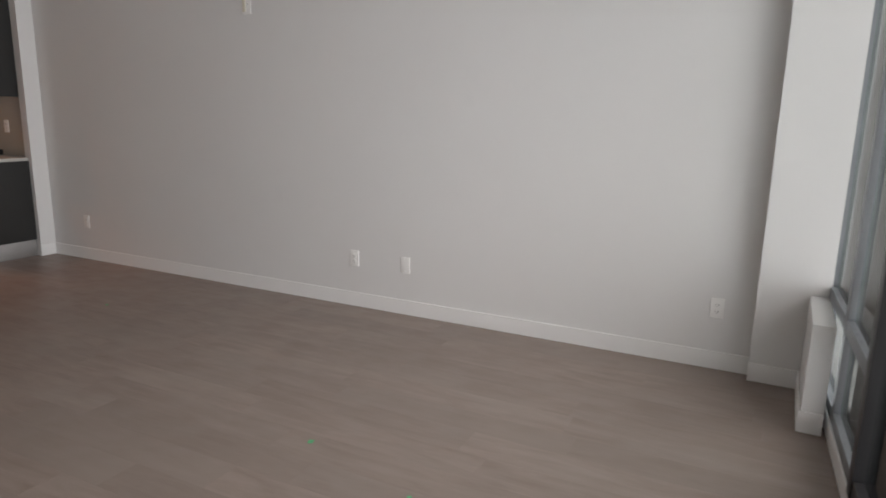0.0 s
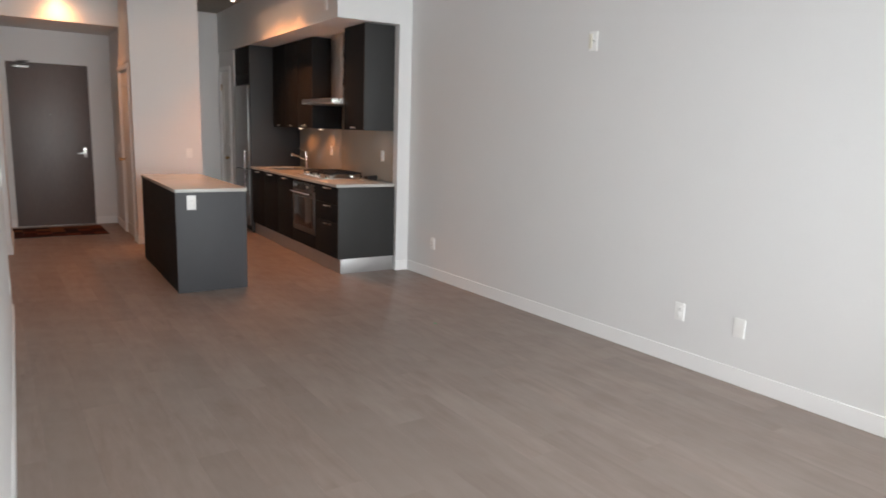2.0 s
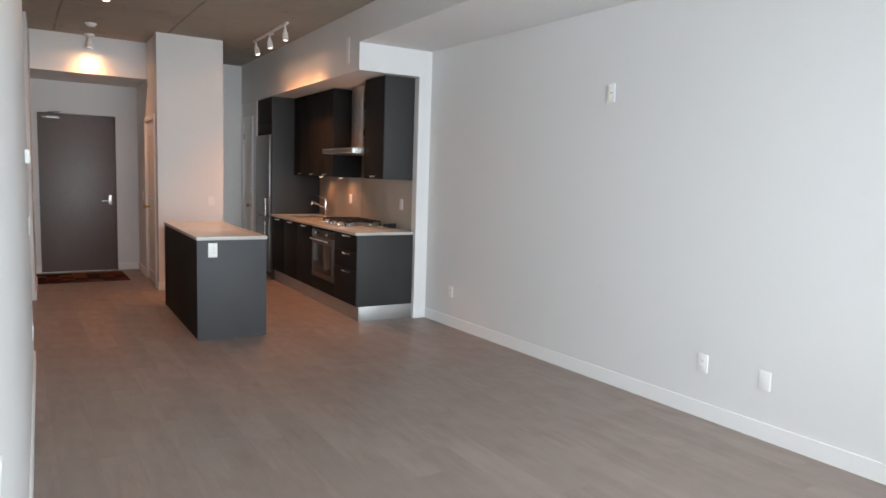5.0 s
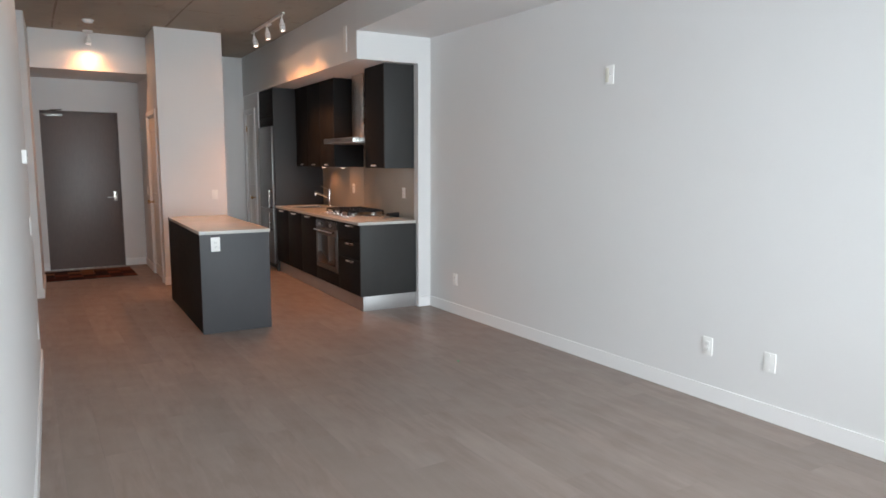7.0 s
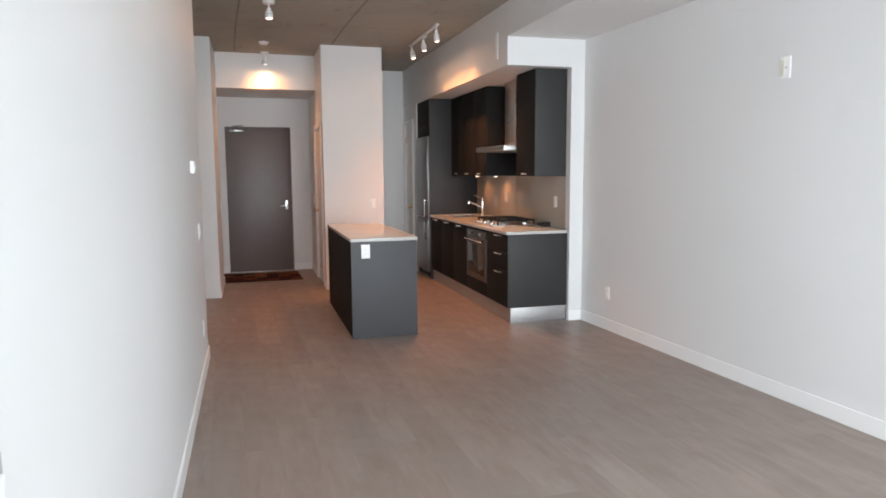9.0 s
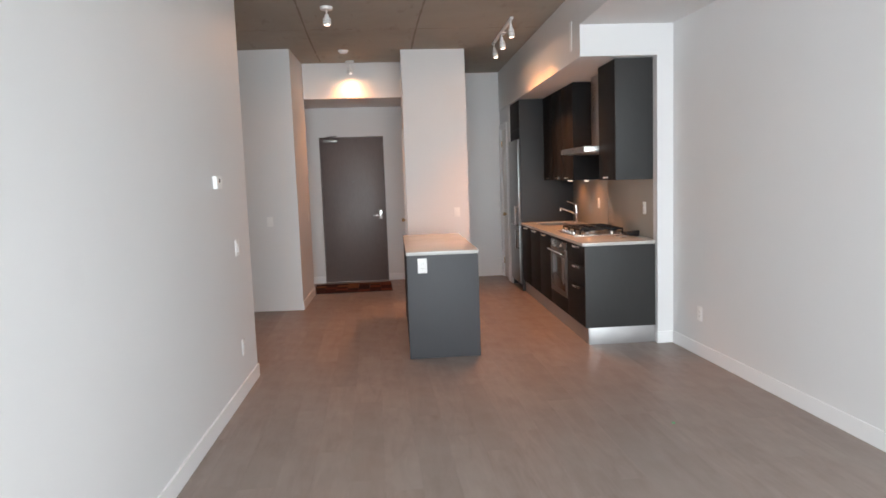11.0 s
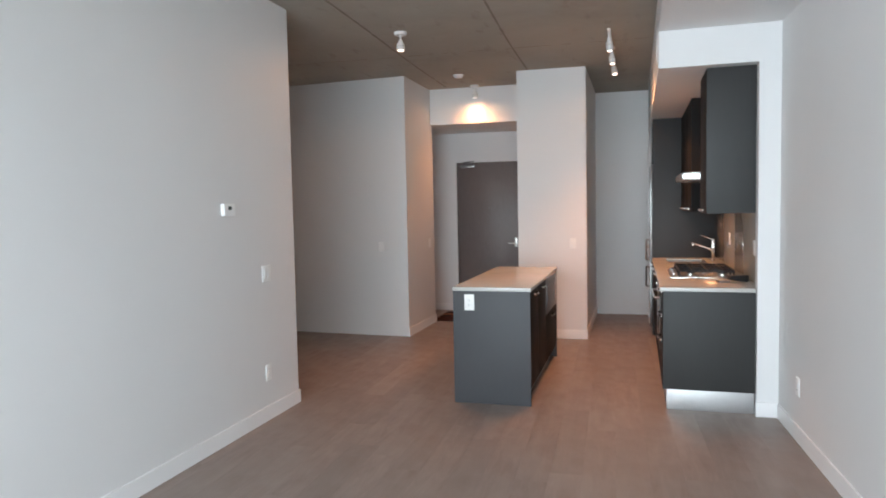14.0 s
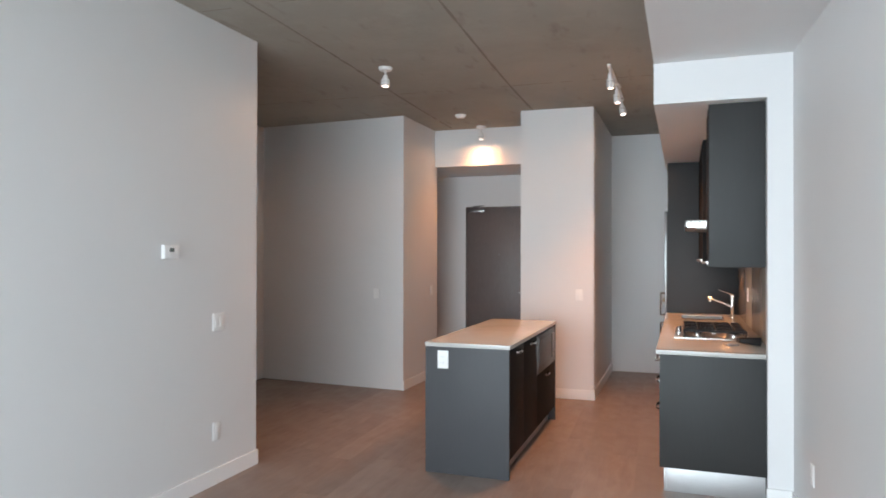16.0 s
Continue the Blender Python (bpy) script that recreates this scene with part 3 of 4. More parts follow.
def hall_door(name, x, y0, y1, top, out, label, knob_y, panels=2):
    """A white panelled door in a wall that runs along y. out: +1 if its face looks towards +x."""
    f0, f1 = (x + 0.012, x + 0.052) if out < 0 else (x - 0.052, x - 0.012)
    d = setting(name, box(f0, f1, y0 + 0.014, y1 - 0.014, 0.008, top - 0.014, 0.002), DOOR_WHITE, label, "door")
    face = f0 if out < 0 else f1
    n = panels
    for i in range(n):
        z0 = 0.14 + i * (top - 0.2) / n
        z1 = z0 + (top - 0.2) / n - 0.12
        for a, b, c, e in ((y0 + 0.10, y1 - 0.10, z0, z0 + 0.018), (y0 + 0.10, y1 - 0.10, z1 - 0.018, z1), (y0 + 0.10, y0 + 0.118, z0 + 0.0185, z1 - 0.0185), (y1 - 0.118, y1 - 0.10, z0 + 0.0185, z1 - 0.0185)):
            part("moulding", box(min(face, face + out * 0.008), max(face, face + out * 0.008), a, b, c, e, 0.002), DOOR_WHITE, d)
    cx0, cx1 = sorted((x + out * 0.0005, x + out * 0.016))
    part("casing", box(cx0, cx1, y0 - 0.065, y0 - 0.001, 0.001, top + 0.065, 0.003), TRIM, d)
    part("casing", box(cx0, cx1, y1 + 0.001, y1 + 0.065, 0.001, top + 0.065, 0.003), TRIM, d)
    part("casing", box(cx0, cx1, y0, y1, top + 0.001, top + 0.065, 0.003), TRIM, d)
    j0, j1 = sorted((x, x - out * 0.09))
    part("jamb", box(j0, j1, y0 + 0.0005, y0 + 0.0125, 0.001, top - 0.001), TRIM, d)
    part("jamb", box(j0, j1, y1 - 0.0125, y1 - 0.0005, 0.001, top - 0.001), TRIM, d)
    part("jamb", box(j0, j1, y0 + 0.013, y1 - 0.013, top - 0.0125, top - 0.0005), TRIM, d)
    k = part("knob", rod((face, knob_y, 0.975), (face + out * 0.045, knob_y, 0.975), 0.010, seg=14), BRASS, d, "brass knob")
    ball = bmesh.new()
    bmesh.ops.create_uvsphere(ball, u_segments=18, v_segments=12, radius=0.027)
    bmesh.ops.scale(ball, vec=(0.75, 1, 1), verts=ball.verts)
    bmesh.ops.translate(ball, vec=(face + out * 0.055, knob_y, 0.975), verts=ball.verts)
    part("knob_head", ball, BRASS, k)
    part("rose", rod((face, knob_y, 0.975), (face + out * 0.006, knob_y, 0.975), 0.030, seg=22), BRASS, k)
    hy = y0 + 0.016 if abs(knob_y - y1) < abs(knob_y - y0) else y1 - 0.016
    for z in (0.25, top - 0.22):
        part("hinge", rod((face + out * 0.006, hy, z - 0.045), (face + out * 0.006, hy, z + 0.045), 0.007, seg=12), BRASS, d, "brass hinge")
    return d


turned([hall_door("door_2", 1.406, 8.90, 9.70, 2.08, -1, "closed white closet door with a brass knob", 9.60)], HALL)
turned([hall_door("door_3", 2.80, BD0, BD1, BDT, -1, "closed white door past the refrigerator", 10.02)], KITCHEN)

mt = thing("door_mat", (0.68, 10.0, 0), "patchwork red, brown and black woven door mat", "mat")
MX0, MX1, MY0, MY1 = 0.10, 1.215, 9.62, 10.42
part("backing", box(MX0, MX1, MY0, MY1, 0.0006, 0.006, 0.001), BLACK, mt, "black rubber backing")
nx, ny = 7, 5
dx, dy = (MX1 - MX0 - 0.012) / nx, (MY1 - MY0 - 0.012) / ny
patch = bpy.data.meshes.new("patch")
pb = box(-dx / 2 + 0.001, dx / 2 - 0.001, -dy / 2 + 0.001, dy / 2 - 0.001, 0.0062, 0.0125, 0.002, 1)
pb.to_mesh(patch)
pb.free()
patch.materials.append(WOOL)
for i in range(nx):
    for j in range(ny):
        p = new("patch", patch)
        p.parent = mt
        p.location = (MX0 + 0.006 + dx * (i + 0.5) - 0.68, MY0 + 0.006 + dy * (j + 0.5) - 10.0, 0)

for x, y, s, turn in ((1.862, 1.63, 0.02, 15), (1.697, 1.035, 0.016, 40), (2.744, 4.15, 0.016, 70)):
    tp = thing("tape_scrap", (x, y, 0), "small scrap of green painter's tape on the floor", "tape", "tape scraps")
    bm = box(-s * 0.8, s * 0.8, -s * 0.55, s * 0.55, 0.0003, 0.0009)
    bmesh.ops.subdivide_edges(bm, edges=list(bm.edges), cuts=2)
    for v in bm.verts:
        v.co.x += 0.002 * math.sin(v.co.y * 900)
        v.co.z += 0.0012 * (math.sin(v.co.x * 300) + 1) * (v.co.z > 0.0006)
    bmesh.ops.transform(bm, matrix=pose(x, y, 0, 0, 0, turn), verts=bm.verts)
    part("strip", bm, TAPE, tp)

# ---- kitchen ----
FX = 2.823          # door faces of the base units
CT = 0.912          # top of the worktop
KB = KW - 0.002     # back of the cabinets
KE = 8.978          # far end of the run, at the tall cabinet
mark = set(scene.objects)


def bow_handle(parent, place, along, out, length=0.115):
    """A flat chrome bow: two feet and a slightly arched bar. along and out are unit axes."""
    p, a, o = Vector(place), Vector(along), Vector(out)
    up = Vector((0, 0, 1)) if abs(a.z) < 0.5 else Vector((0, 1, 0))
    bm = bmesh.new()
    n = 10
    rings = []
    for i in range(n + 1):
        t = i / n
        c = p + a * ((t - 0.5) * length) + o * (0.004 + 0.026 * (1 - (2 * t - 1) ** 4))
        rings.append([bm.verts.new(c + up * 0.009 * math.cos(k * math.pi / 4) + o * 0.0045 * math.sin(k * math.pi / 4)) for k in range(8)])
    for r, q in zip(rings, rings[1:]):
        for k in range(8):
            bm.faces.new((r[k], r[(k + 1) % 8], q[(k + 1) % 8], q[k]))
    bm.faces.new(rings[0][::-1])
    bm.faces.new(rings[-1])
    bmesh.ops.recalc_face_normals(bm, faces=bm.faces)
    return part("handle", bm, CHROME, parent, "chrome bow handle")


def front(name, parent, y0, y1, z0, z1, x=FX, out=-1, mat=CAB_FRONT):
    a, b = sorted((x, x - out * 0.019))
    return part(name, box(a, b, y0 + 0.0015, y1 - 0.0015, z0 + 0.0015, z1 - 0.0015, 0.0015), mat, parent)


def base_unit(y0, y1, label, name="base_cabinet"):
    ob = thing(name, (3.2, (y0 + y1) / 2, 0), label, "cabinet", "kitchen base cabinets")
    part("carcass", box(FX + 0.021, KB, y0 + 0.001, y1 - 0.001, 0.152, 0.880, 0.001), CAB_IN, ob)
    return ob


u = base_unit(6.066, 6.665, "dark three-drawer base cabinet with chrome handles")
part("end_panel", box(FX, 3.454, 6.045, 6.0655, 0.152, 0.881, 0.0015), CAB_SIDE, u, "dark grey end panel, lightened for window light")
for z0, z1 in ((0.700, 0.880), (0.515, 0.697), (0.153, 0.512)):
    d = front("drawer", u, 6.067, 6.665, z0, z1)
    bow_handle(d, (FX, 6.32, z1 - 0.022), (0, 1, 0), (-1, 0, 0), 0.20)
u = base_unit(6.665, 7.375, "dark oven housing base cabinet", "oven_housing")
front("filler_panel", u, 6.665, 7.375, 0.153, 0.295)
front("control_panel", u, 6.665, 7.375, 0.852, 0.880)
ov = thing("built_in_oven", (3.1, 7.04, 0.296), "dark steel built-in oven with a glass door", "oven")
part("body", box(FX + 0.006, FX + 0.0195, 6.670, 7.370, 0.298, 0.850, 0.002), OVEN_STEEL, ov)
odr = part("door", box(FX - 0.004, FX + 0.0055, 6.685, 7.36, 0.305, 0.770, 0.003), OVEN_STEEL, ov, "dark steel framed door")
part("glass", box(FX - 0.0065, FX - 0.0042, 6.745, 7.30, 0.365, 0.695, 0.0008), OVEN_GLASS, odr, "dark glass")
part("bar_handle", tube([(FX - 0.004, 6.74, 0.742), (FX - 0.044, 6.74, 0.742), (FX - 0.044, 7.305, 0.742), (FX - 0.004, 7.305, 0.742)], 0.010), CHROME, odr)
pan = part("panel", box(FX - 0.004, FX + 0.0055, 6.685, 7.36, 0.774, 0.848, 0.003), OVEN_GLASS, ov, "dark control panel")
part("dial", rod((FX - 0.020, 6.87, 0.811), (FX - 0.0042, 6.87, 0.811), 0.017, seg=20, bevel=0.002), STEEL, pan)
part("dial", rod((FX - 0.020, 7.21, 0.811), (FX - 0.0042, 7.21, 0.811), 0.017, seg=20, bevel=0.002), STEEL, pan)
for y0, y1 in ((7.375, 7.91), (7.91, 8.445), (8.445, KE)):
    u = base_unit(y0, y1, "dark single-door base cabinet with a chrome handle")
    d = front("door", u, y0, y1, 0.153, 0.880)
    bow_handle(d, (FX, (y0 + y1) / 2 + 0.01, 0.856), (0, 1, 0), (-1, 0, 0), 0.18)

kp = thing("toe_kick", (2.9, 7.4, 0), "brushed aluminium toe kick under the base cabinets", "toe kick")
part("front_strip", box(2.850, 2.866, 6.052, KE, 0.001, 0.150, 0.001), KICK, kp)
part("end_strip", box(2.8665, 3.448, 6.052, 6.068, 0.001, 0.150, 0.001), KICK, kp)

# worktop with the sink cut out
SX0, SX1, SY0, SY1 = 2.95, 3.34, 8.27, 8.77
wt = thing("worktop", (3.2, 7.4, 0.870), "pale polished quartz worktop", "worktop")
bm = box(2.80, KB, 6.098, SY0, 0.883, CT, 0.002)
box(2.80, 3.453, 6.040, 6.0978, 0.883, CT, 0.002, bm=bm)
box(2.80, KB, SY1, KE, 0.883, CT, 0.002, bm=bm)
box(2.80, SX0, SY0, SY1, 0.883, CT, bm=bm)
box(SX1, KB, SY0, SY1, 0.883, CT, bm=bm)
part("slab", bm, QUARTZ, wt)
bs = thing("backsplash", (3.59, 7.4, CT), "taupe glossy back-painted backsplash panel", "backsplash")
for y0, y1 in ((6.098, 7.53), (7.533, KE)):
    part("panel", box(KW - 0.0135, KW - 0.0005, y0, y1, CT + 0.001, 1.80, 0.001), SPLASH, bs)

sk = thing("sink", (3.15, 8.52, 0.7), "undermount stainless steel sink", "sink")
bm = box(SX0 + 0.001, SX1 - 0.001, SY0 + 0.001, SY1 - 0.001, 0.70, 0.704)
for b in ((SX0 + 0.001, SX0 + 0.005, SY0 + 0.001, SY1 - 0.001), (SX1 - 0.005, SX1 - 0.001, SY0 + 0.001, SY1 - 0.001), (SX0 + 0.0055, SX1 - 0.0055, SY0 + 0.001, SY0 + 0.005), (SX0 + 0.0055, SX1 - 0.0055, SY1 - 0.005, SY1 - 0.001)):
    box(*b, 0.7045, 0.905, bm=bm)
part("basin", bm, DARK_STEEL, sk)
part("drain", rod((3.15, 8.52, 0.7045), (3.15, 8.52, 0.709), 0.042, seg=24), CHROME, sk)

tx, ty = 3.415, 8.50
tp = thing("kitchen_tap", (tx, ty, CT), "tall chrome kitchen tap with an angled spout", "tap")
part("column", rod((tx, ty, CT + 0.001), (tx, ty, 1.145), 0.016, seg=20, bevel=0.003), CHROME, tp)
part("collar", rod((tx, ty, CT + 0.001), (tx, ty, CT + 0.012), 0.028, seg=22, bevel=0.003), CHROME, tp)
spout = part("spout", rod((tx - 0.01, ty, 1.030), (tx - 0.215, ty - 0.01, 1.108), 0.012, 0.014, seg=16), CHROME, tp)
part("nozzle", rod((tx - 0.197, ty - 0.01, 1.100), (tx - 0.203, ty - 0.01, 1.072), 0.012, 0.011, seg=14), CHROME, spout)
part("lever", rod((tx, ty, 1.140), (tx - 0.125, ty - 0.01, 1.188), 0.007, 0.005, seg=12), CHROME, tp)

hb = thing("gas_hob", (3.2, 7.26, CT), "five-burner gas hob with black cast-iron grates", "hob")
HX0, HX1, HY0, HY1 = 2.905, 3.425, 6.70, 7.43
part("tray", box(HX0, HX1, HY0, HY1, CT + 0.0005, CT + 0.010, 0.003), STEEL, hb)
for bx, by, br in ((3.07, 6.84, 0.036), (3.32, 6.84, 0.045), (3.195, 7.065, 0.052), (3.07, 7.29, 0.045), (3.32, 7.29, 0.036)):
    b = part("burner", rod((bx, by, CT + 0.0105), (bx, by, CT + 0.034), br, br * 0.9, seg=22, bevel=0.002), STEEL, hb)
    part("cap", rod((bx, by, CT + 0.0345), (bx, by, CT + 0.044), br * 0.82, br * 0.74, seg=22, bevel=0.002), IRON, b, "black cap")
for y0, y1 in ((6.735, 6.945), (6.955, 7.175), (7.185, 7.395)):
    g = bmesh.new()
    z0, z1 = CT + 0.050, CT + 0.066
    for xx in (2.975, 3.395):
        box(xx - 0.006, xx + 0.006, y0, y1, z0, z1, bm=g)
    for yy in (y0 + 0.006, y1 - 0.006):
        box(2.9815, 3.3885, yy - 0.006, yy + 0.006, z0, z1, bm=g)
    ym = (y0 + y1) / 2
    box(2.9815, 3.3885, ym - 0.005, ym + 0.005, z0, z1 + 0.003, bm=g)
    for xx in (3.07, 3.195, 3.32):
        box(xx - 0.005, xx + 0.005, y0 + 0.0125, y1 - 0.0125, z0, z1 + 0.002, bm=g)
    for xx in (2.975, 3.395):
        for yy in (y0 + 0.006, y1 - 0.006):
            box(xx - 0.006, xx + 0.006, yy - 0.006, yy + 0.006, CT + 0.0102, z0, bm=g)
    part("grate", g, IRON, hb, "black cast-iron grate")
for i in range(5):
    ky = 6.85 + 0.105 * i
    part("knob", rod((2.938, ky, CT + 0.0105), (2.938, ky, CT + 0.034), 0.017, 0.015, seg=18, bevel=0.002), CHROME, hb, "metal knob")

sc = thing("scraper", (3.34, 6.46, CT), "small black plastic scraper with a clear grey base", "tool")
bm = box(-0.045, 0.045, -0.03, 0.03, 0.0, 0.016, 0.006)
bmesh.ops.transform(bm, matrix=pose(3.28, 6.44, CT + 0.0008, 0, 0, 20), verts=bm.verts)
part("base", bm, KICK, sc, "grey base")
bm = box(-0.075, 0.075, -0.032, 0.032, -0.022, 0.022, 0.012, 3)
for v in bm.verts:
    v.co.z *= 1.0 + v.co.x * 4.0
bmesh.ops.transform(bm, matrix=pose(3.39, 6.475, CT + 0.031, 0, 3, 20), verts=bm.verts)
part("grip", bm, BLACK, sc)

# uppers


def upper_unit(y0, y1, doors, label, end=None, UX=3.125):
    ob = thing("wall_cabinet", (3.37, (y0 + y1) / 2, 1.45), label, "cabinet", "kitchen wall cabinets")
    part("carcass", box(UX + 0.021, KB, y0 + 0.02, y1 - 0.02, 1.4555, 2.496, 0.001), CAB_IN, ob)
    part("end_panel", box(UX, KB, y0 + 0.0005, y0 + 0.0195, 1.45, 2.4985, 0.0015), end or CAB_SIDE, ob, "dark grey end panel, lightened for window light")
    part("end_panel", box(UX + 0.021, KB, y1 - 0.0195, y1 - 0.0005, 1.45, 2.4985, 0.0015), CAB_SIDE, ob)
    w = (y1 - y0 - 0.02) / doors
    for i in range(doors):
        a = y0 + 0.02 + i * w
        d = front("door", ob, a, a + w, 1.45, 2.498, UX)
        bow_handle(d, (UX, a + w / 2, 1.475), (0, 1, 0), (-1, 0, 0), 0.115)
    return ob


upper_unit(6.105, 6.60, 1, "tall dark wall cabinet at the end of the run")
upper_unit(7.525, KE - 0.001, 3, "dark three-door wall cabinet beside the hood", CAB_FRONT)

hd = thing("range_hood", (3.35, 7.0, 1.72), "stainless chimney range hood with a slim canopy", "range hood")
part("canopy", box(2.995, KB, 6.615, 7.51, 1.722, 1.778, 0.004), STEEL, hd)
part("chimney", box(3.25, KB, 6.93, 7.26, 1.7785, 2.4985, 0.003), STEEL, hd, "brushed steel chimney")
part("fascia", box(2.985, 2.9945, 6.62, 7.505, 1.727, 1.773, 0.002), DARK_STEEL, hd)
part("filter", box(3.06, 3.40, 6.67, 7.45, 1.716, 1.7215, 0.001), DARK_STEEL, hd, "grey mesh filter")
for i in range(4):
    part("button", rod((2.979, 6.98 + 0.05 * i, 1.75), (2.9848, 6.98 + 0.05 * i, 1.75), 0.008, seg=12), DARK_STEEL, hd)

for y in (7.85, 8.55):
    pk = thing("puck_light", (3.36, y, 1.448), "small round warm puck light under the wall cabinet", "light", "puck lights")
    part("housing", rod((3.36, y, 1.437), (3.36, y, 1.4495), 0.032, seg=22, bevel=0.002), STEEL, pk)
    part("lens", rod((3.36, y, 1.4335), (3.36, y, 1.4368), 0.024, seg=20), BULB, pk, "lit lens")
    lamp("puck_beam", "SPOT", (3.36, y, 1.430), (3.37, y - 0.12, 0.9), 9.0, WARM, cone=150, blend=1.0, soft=0.03)

# tall unit and refrigerator
T0, T1 = 8.980, 9.692
tu = thing("tall_cabinet", (3.2, 9.3, 0), "dark tall cabinet housing round the refrigerator", "cabinet")
part("side_panel", box(2.815, KB, T0, T0 + 0.020, 0.001, 2.4985, 0.0015), CAB_TALL, tu, "dark grey side panel")
part("side_panel", box(2.815, KB, T1 - 0.020, T1, 0.001, 2.4985, 0.0015), CAB_TALL, tu)
part("top_box", box(2.837, KB, T0 + 0.0205, T1 - 0.0205, 2.005, 2.4985, 0.001), CAB_IN, tu)
part("filler", box(2.817, 2.8365, T0 + 0.022, T1 - 0.022, 2.008, 2.135, 0.0015), CAB_FRONT, tu)
part("top_door", box(2.815, 2.8345, T0 + 0.022, T1 - 0.022, 2.139, 2.4965, 0.0015), CAB_FRONT, tu)
rf = thing("refrigerator", (3.1, 9.3, 0), "tall stainless steel refrigerator with a bottom freezer", "refrigerator")
part("body", box(2.865, KB - 0.02, T0 + 0.033, T1 - 0.033, 0.03, 1.995, 0.003), CAB_IN, rf)
for z0, z1, h0, h1 in ((0.865, 1.99, 0.885, 1.115), (0.10, 0.855, 0.575, 0.80)):
    d = part("door", box(2.7915, 2.863, T0 + 0.026, T1 - 0.026, z0, z1, 0.004), BLACK, rf, "black door liner")
    part("skin", box(2.785, 2.791, T0 + 0.027, T1 - 0.027, z0 + 0.001, z1 - 0.001, 0.0025), DARK_STEEL, d, "brushed steel front")
    part("edge_strip", box(2.7835, 2.806, T0 + 0.0222, T0 + 0.0258, z0 + 0.002, z1 - 0.002, 0.0008), DARK_STEEL, d, "dark metal edge strip")
    part("handle", tube([(2.785, T0 + 0.05, h0), (2.742, T0 + 0.05, h0), (2.742, T0 + 0.05, h1), (2.785, T0 + 0.05, h1)], 0.011), CHROME, d)
part("plinth", box(2.875, 3.45, T0 + 0.03, T1 - 0.03, 0.001, 0.0295), BLACK, rf)
turned([ob for ob in scene.objects if ob not in mark and ob.parent is None], KITCHEN)

# ---- island ----
IX0, IX1, IY0, IY1 = 1.25, 1.862, 5.942, 7.74
isl = thing("kitchen_island", (1.55, 6.8, 0), "dark kitchen island with grey end panels", "island")
part("end_panel", box(IX0 + 0.004, IX1 - 0.004, IY0 + 0.003, IY0 + 0.025, 0.001, 0.882, 0.0015), ISLAND_SIDE_LIT, isl, "grey end panel, lightened for window light")
part("end_panel", box(IX0 + 0.004, IX1 - 0.004, IY1 - 0.025, IY1 - 0.003, 0.001, 0.882, 0.0015), ISLAND_SIDE_LIT, isl)
part("back_panel", box(IX0 + 0.008, IX0 + 0.028, IY0 + 0.0255, IY1 - 0.0255, 0.001, 0.882, 0.001), CAB_FRONT, isl, "dark brown back panel")
part("carcass", box(IX0 + 0.0285, IX1 - 0.030, IY0 + 0.0255, IY1 - 0.0255, 0.125, 0.880), CAB_IN, isl)
part("toe_kick", box(IX1 - 0.085, IX1 - 0.070, IY0 + 0.0255, IY1 - 0.0255, 0.001, 0.1245), KICK, isl, "brushed aluminium toe kick")
IF = IX1 - 0.008
for y0, y1 in ((5.968, 6.42), (6.42, 6.90)):
    d = front("door", isl, y0, y1, 0.126, 0.880, IF, 1)
    bow_handle(d, (IF, (y0 + y1) / 2 + 0.02, 0.838), (0, 1, 0), (1, 0, 0), 0.125)
d = front("drawer", isl, 6.90, 7.714, 0.126, 0.545, IF, 1)
bow_handle(d, (IF, 7.29, 0.50), (0, 1, 0), (1, 0, 0), 0.14)
mw = thing("built_in_microwave", (1.8, 7.27, 0.55), "stainless built-in microwave in the island", "microwave")
part("trim", box(IF - 0.019, IF + 0.002, 6.903, 7.711, 0.549, 0.866, 0.002), DARK_STEEL, mw)
md = part("door", box(IF + 0.0022, IF + 0.006, 6.945, 7.68, 0.585, 0.842, 0.0015), DARK_STEEL, mw)
part("window", box(IF + 0.0062, IF + 0.0072, 6.97, 7.49, 0.61, 0.82, 0.0004), ALU, md, "grey metal-mesh window")
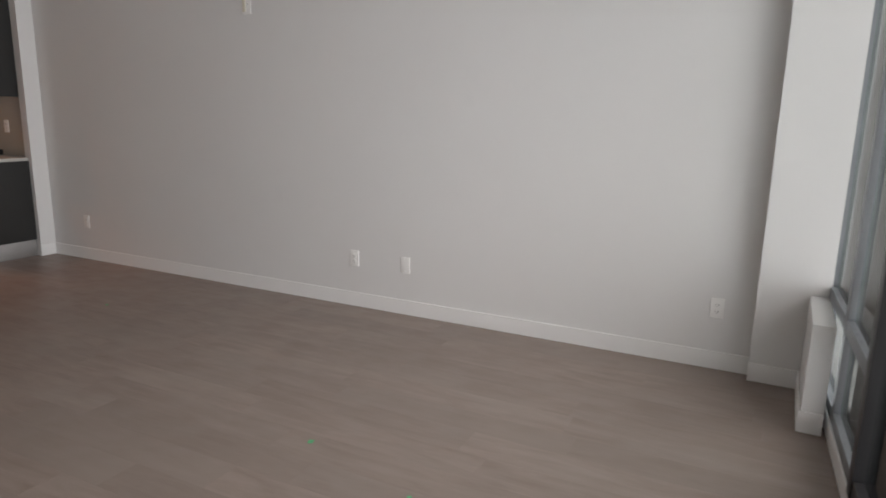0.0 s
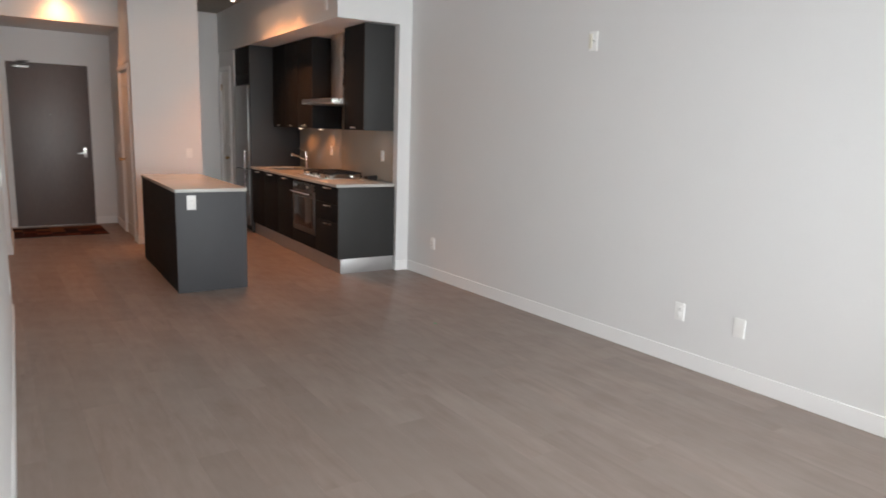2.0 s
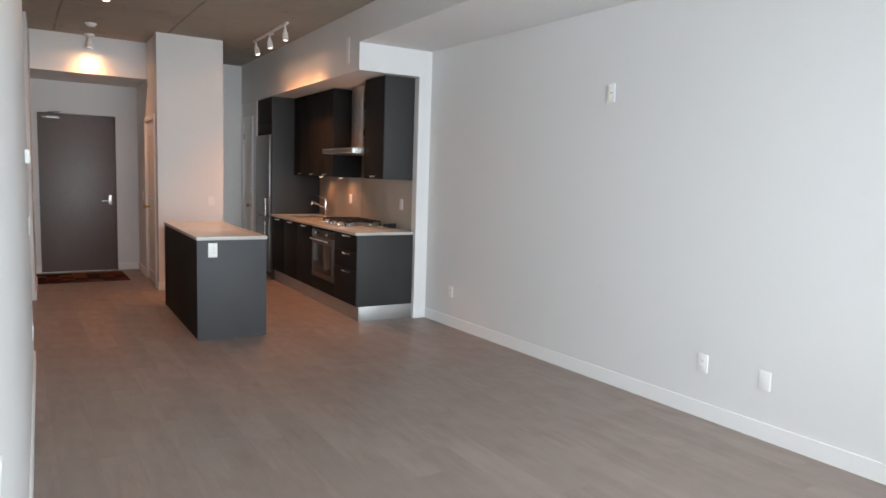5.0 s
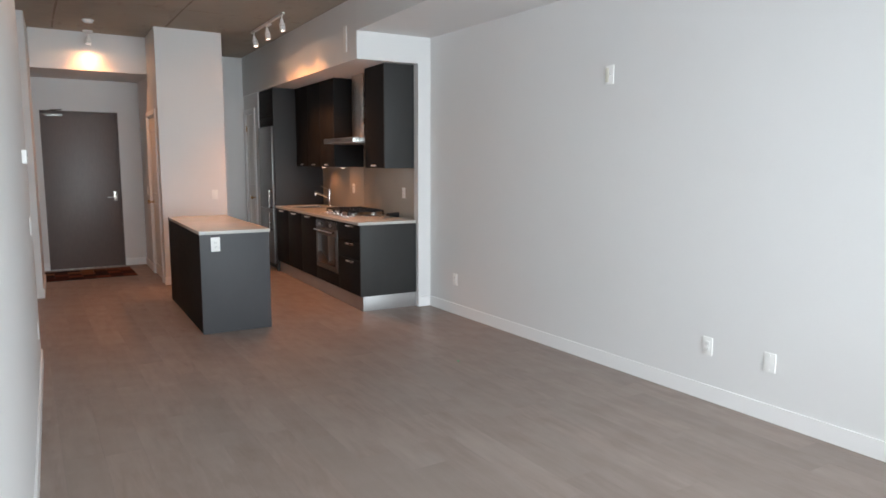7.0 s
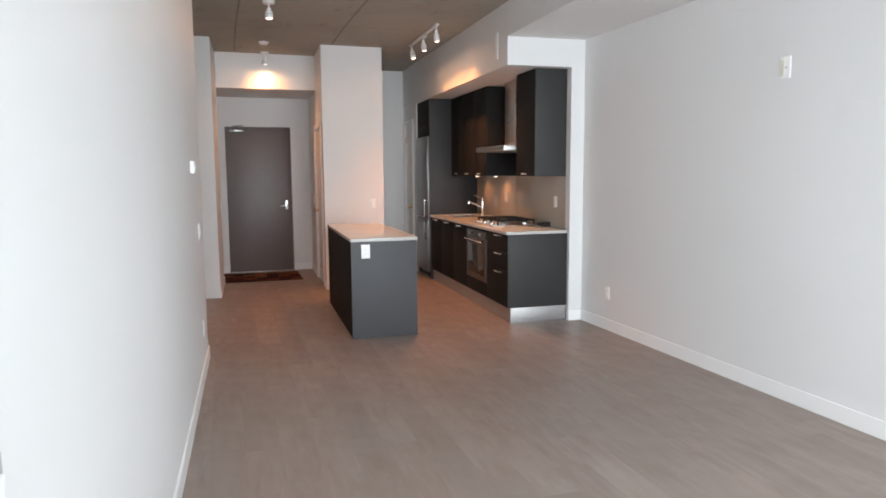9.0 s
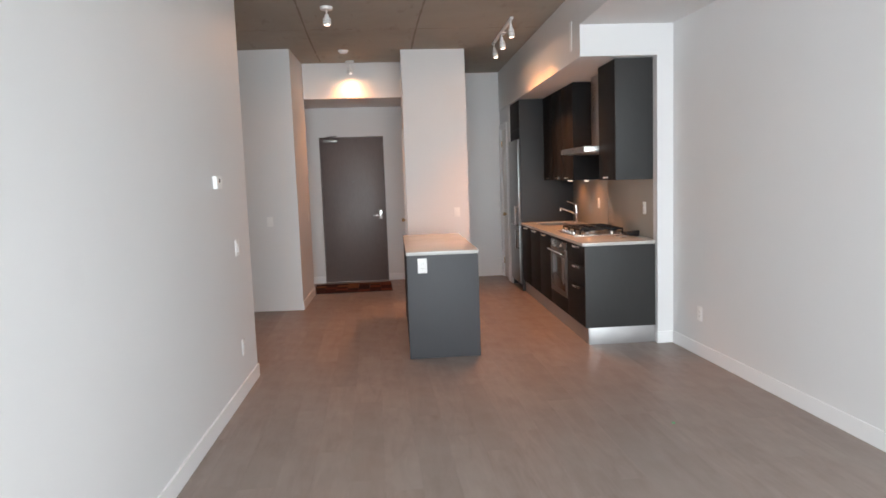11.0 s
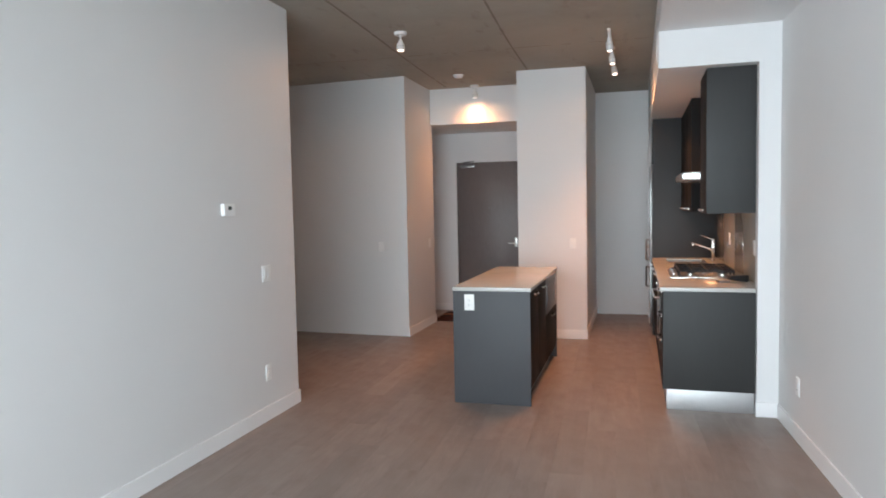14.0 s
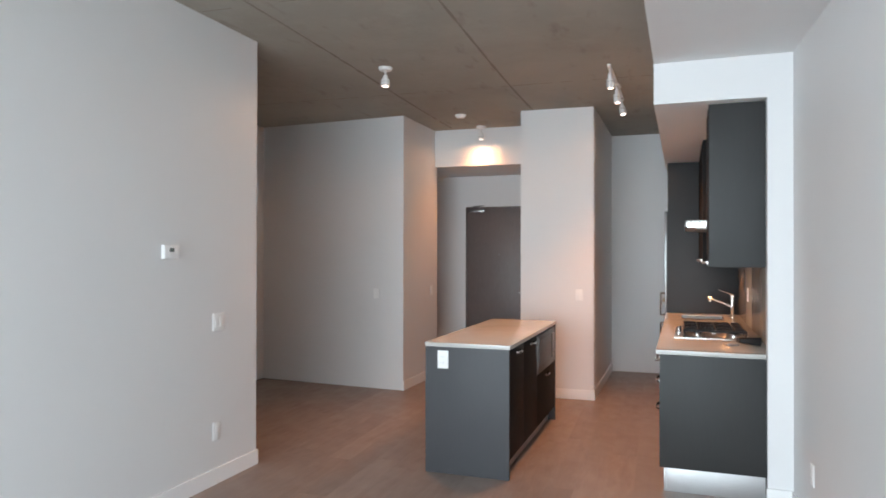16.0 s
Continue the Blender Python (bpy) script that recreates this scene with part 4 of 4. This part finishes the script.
part("panel", box(IF + 0.0062, IF + 0.0072, 7.51, 7.66, 0.61, 0.82, 0.0004), OVEN_GLASS, md, "dark control panel")
it = thing("island_worktop", (1.55, 6.8, 0.883), "pale polished quartz island worktop", "worktop")
part("slab", box(IX0, IX1 + 0.004, IY0 - 0.002, IY1, 0.883, CT, 0.002), QUARTZ, it)
io = wall_plate("island_outlet", (1.385, IY0 + 0.0028, 0.795), S_TURN, "white duplex outlet on the island end panel", "duplex", 0.078, 0.125)
TWIST = pose(IX1, IY0, 0, 0, 0, -1.8) @ pose(-IX1, -IY0, 0)
for ob in (isl, mw, it, io):
    ob.matrix_basis = TWIST @ ob.matrix_basis

# ---- floor planks, last ----
PW, PL = 0.185, 1.22
rs = random.Random(11)


def plank_mesh(w, l):
    bm = box(-w / 2 + 0.0001, w / 2 - 0.0001, -l / 2 + 0.0001, l / 2 - 0.0001, -0.0118, 0.0, 0.0)
    tops = [f for f in bm.faces if f.normal.z > 0.9]
    bmesh.ops.bevel(bm, geom=list(tops[0].edges), offset=0.0003, segments=1, affect="EDGES")
    me = bpy.data.meshes.new("plank")
    bm.to_mesh(me)
    bm.free()
    me.materials.append(PLANK)
    return me


whole = plank_mesh(PW, PL)
x = -0.48
while x < 3.70:
    y = -0.56 - rs.uniform(0, 1.0) * PL
    w = min(PW, 3.70 - x)
    while y < 10.72:
        a, b = max(y, -0.56), min(y + PL, 10.72)
        if b - a > 0.02:
            me = whole if (b - a > PL - 1e-6 and w == PW) else plank_mesh(w, b - a)
            p = new("plank", me)
            p.location = (x + w / 2, (a + b) / 2, 0)
            p.parent = floor
        y += PL
    x += PW
rest = bmesh.new()
x = -0.48
while x - PW > -1.8:
    x -= PW
    y = -0.56
    while y < 8.6:
        l = min(PL * rs.uniform(0.6, 1.0), 8.62 - y)
        box(x + 0.0003, x + PW - 0.0003, y + 0.0003, y + l - 0.0003, -0.0118, 0.0, bm=rest)
        y += l
tagged(part("side_planks", rest, PLANK, floor), kind="stuff")
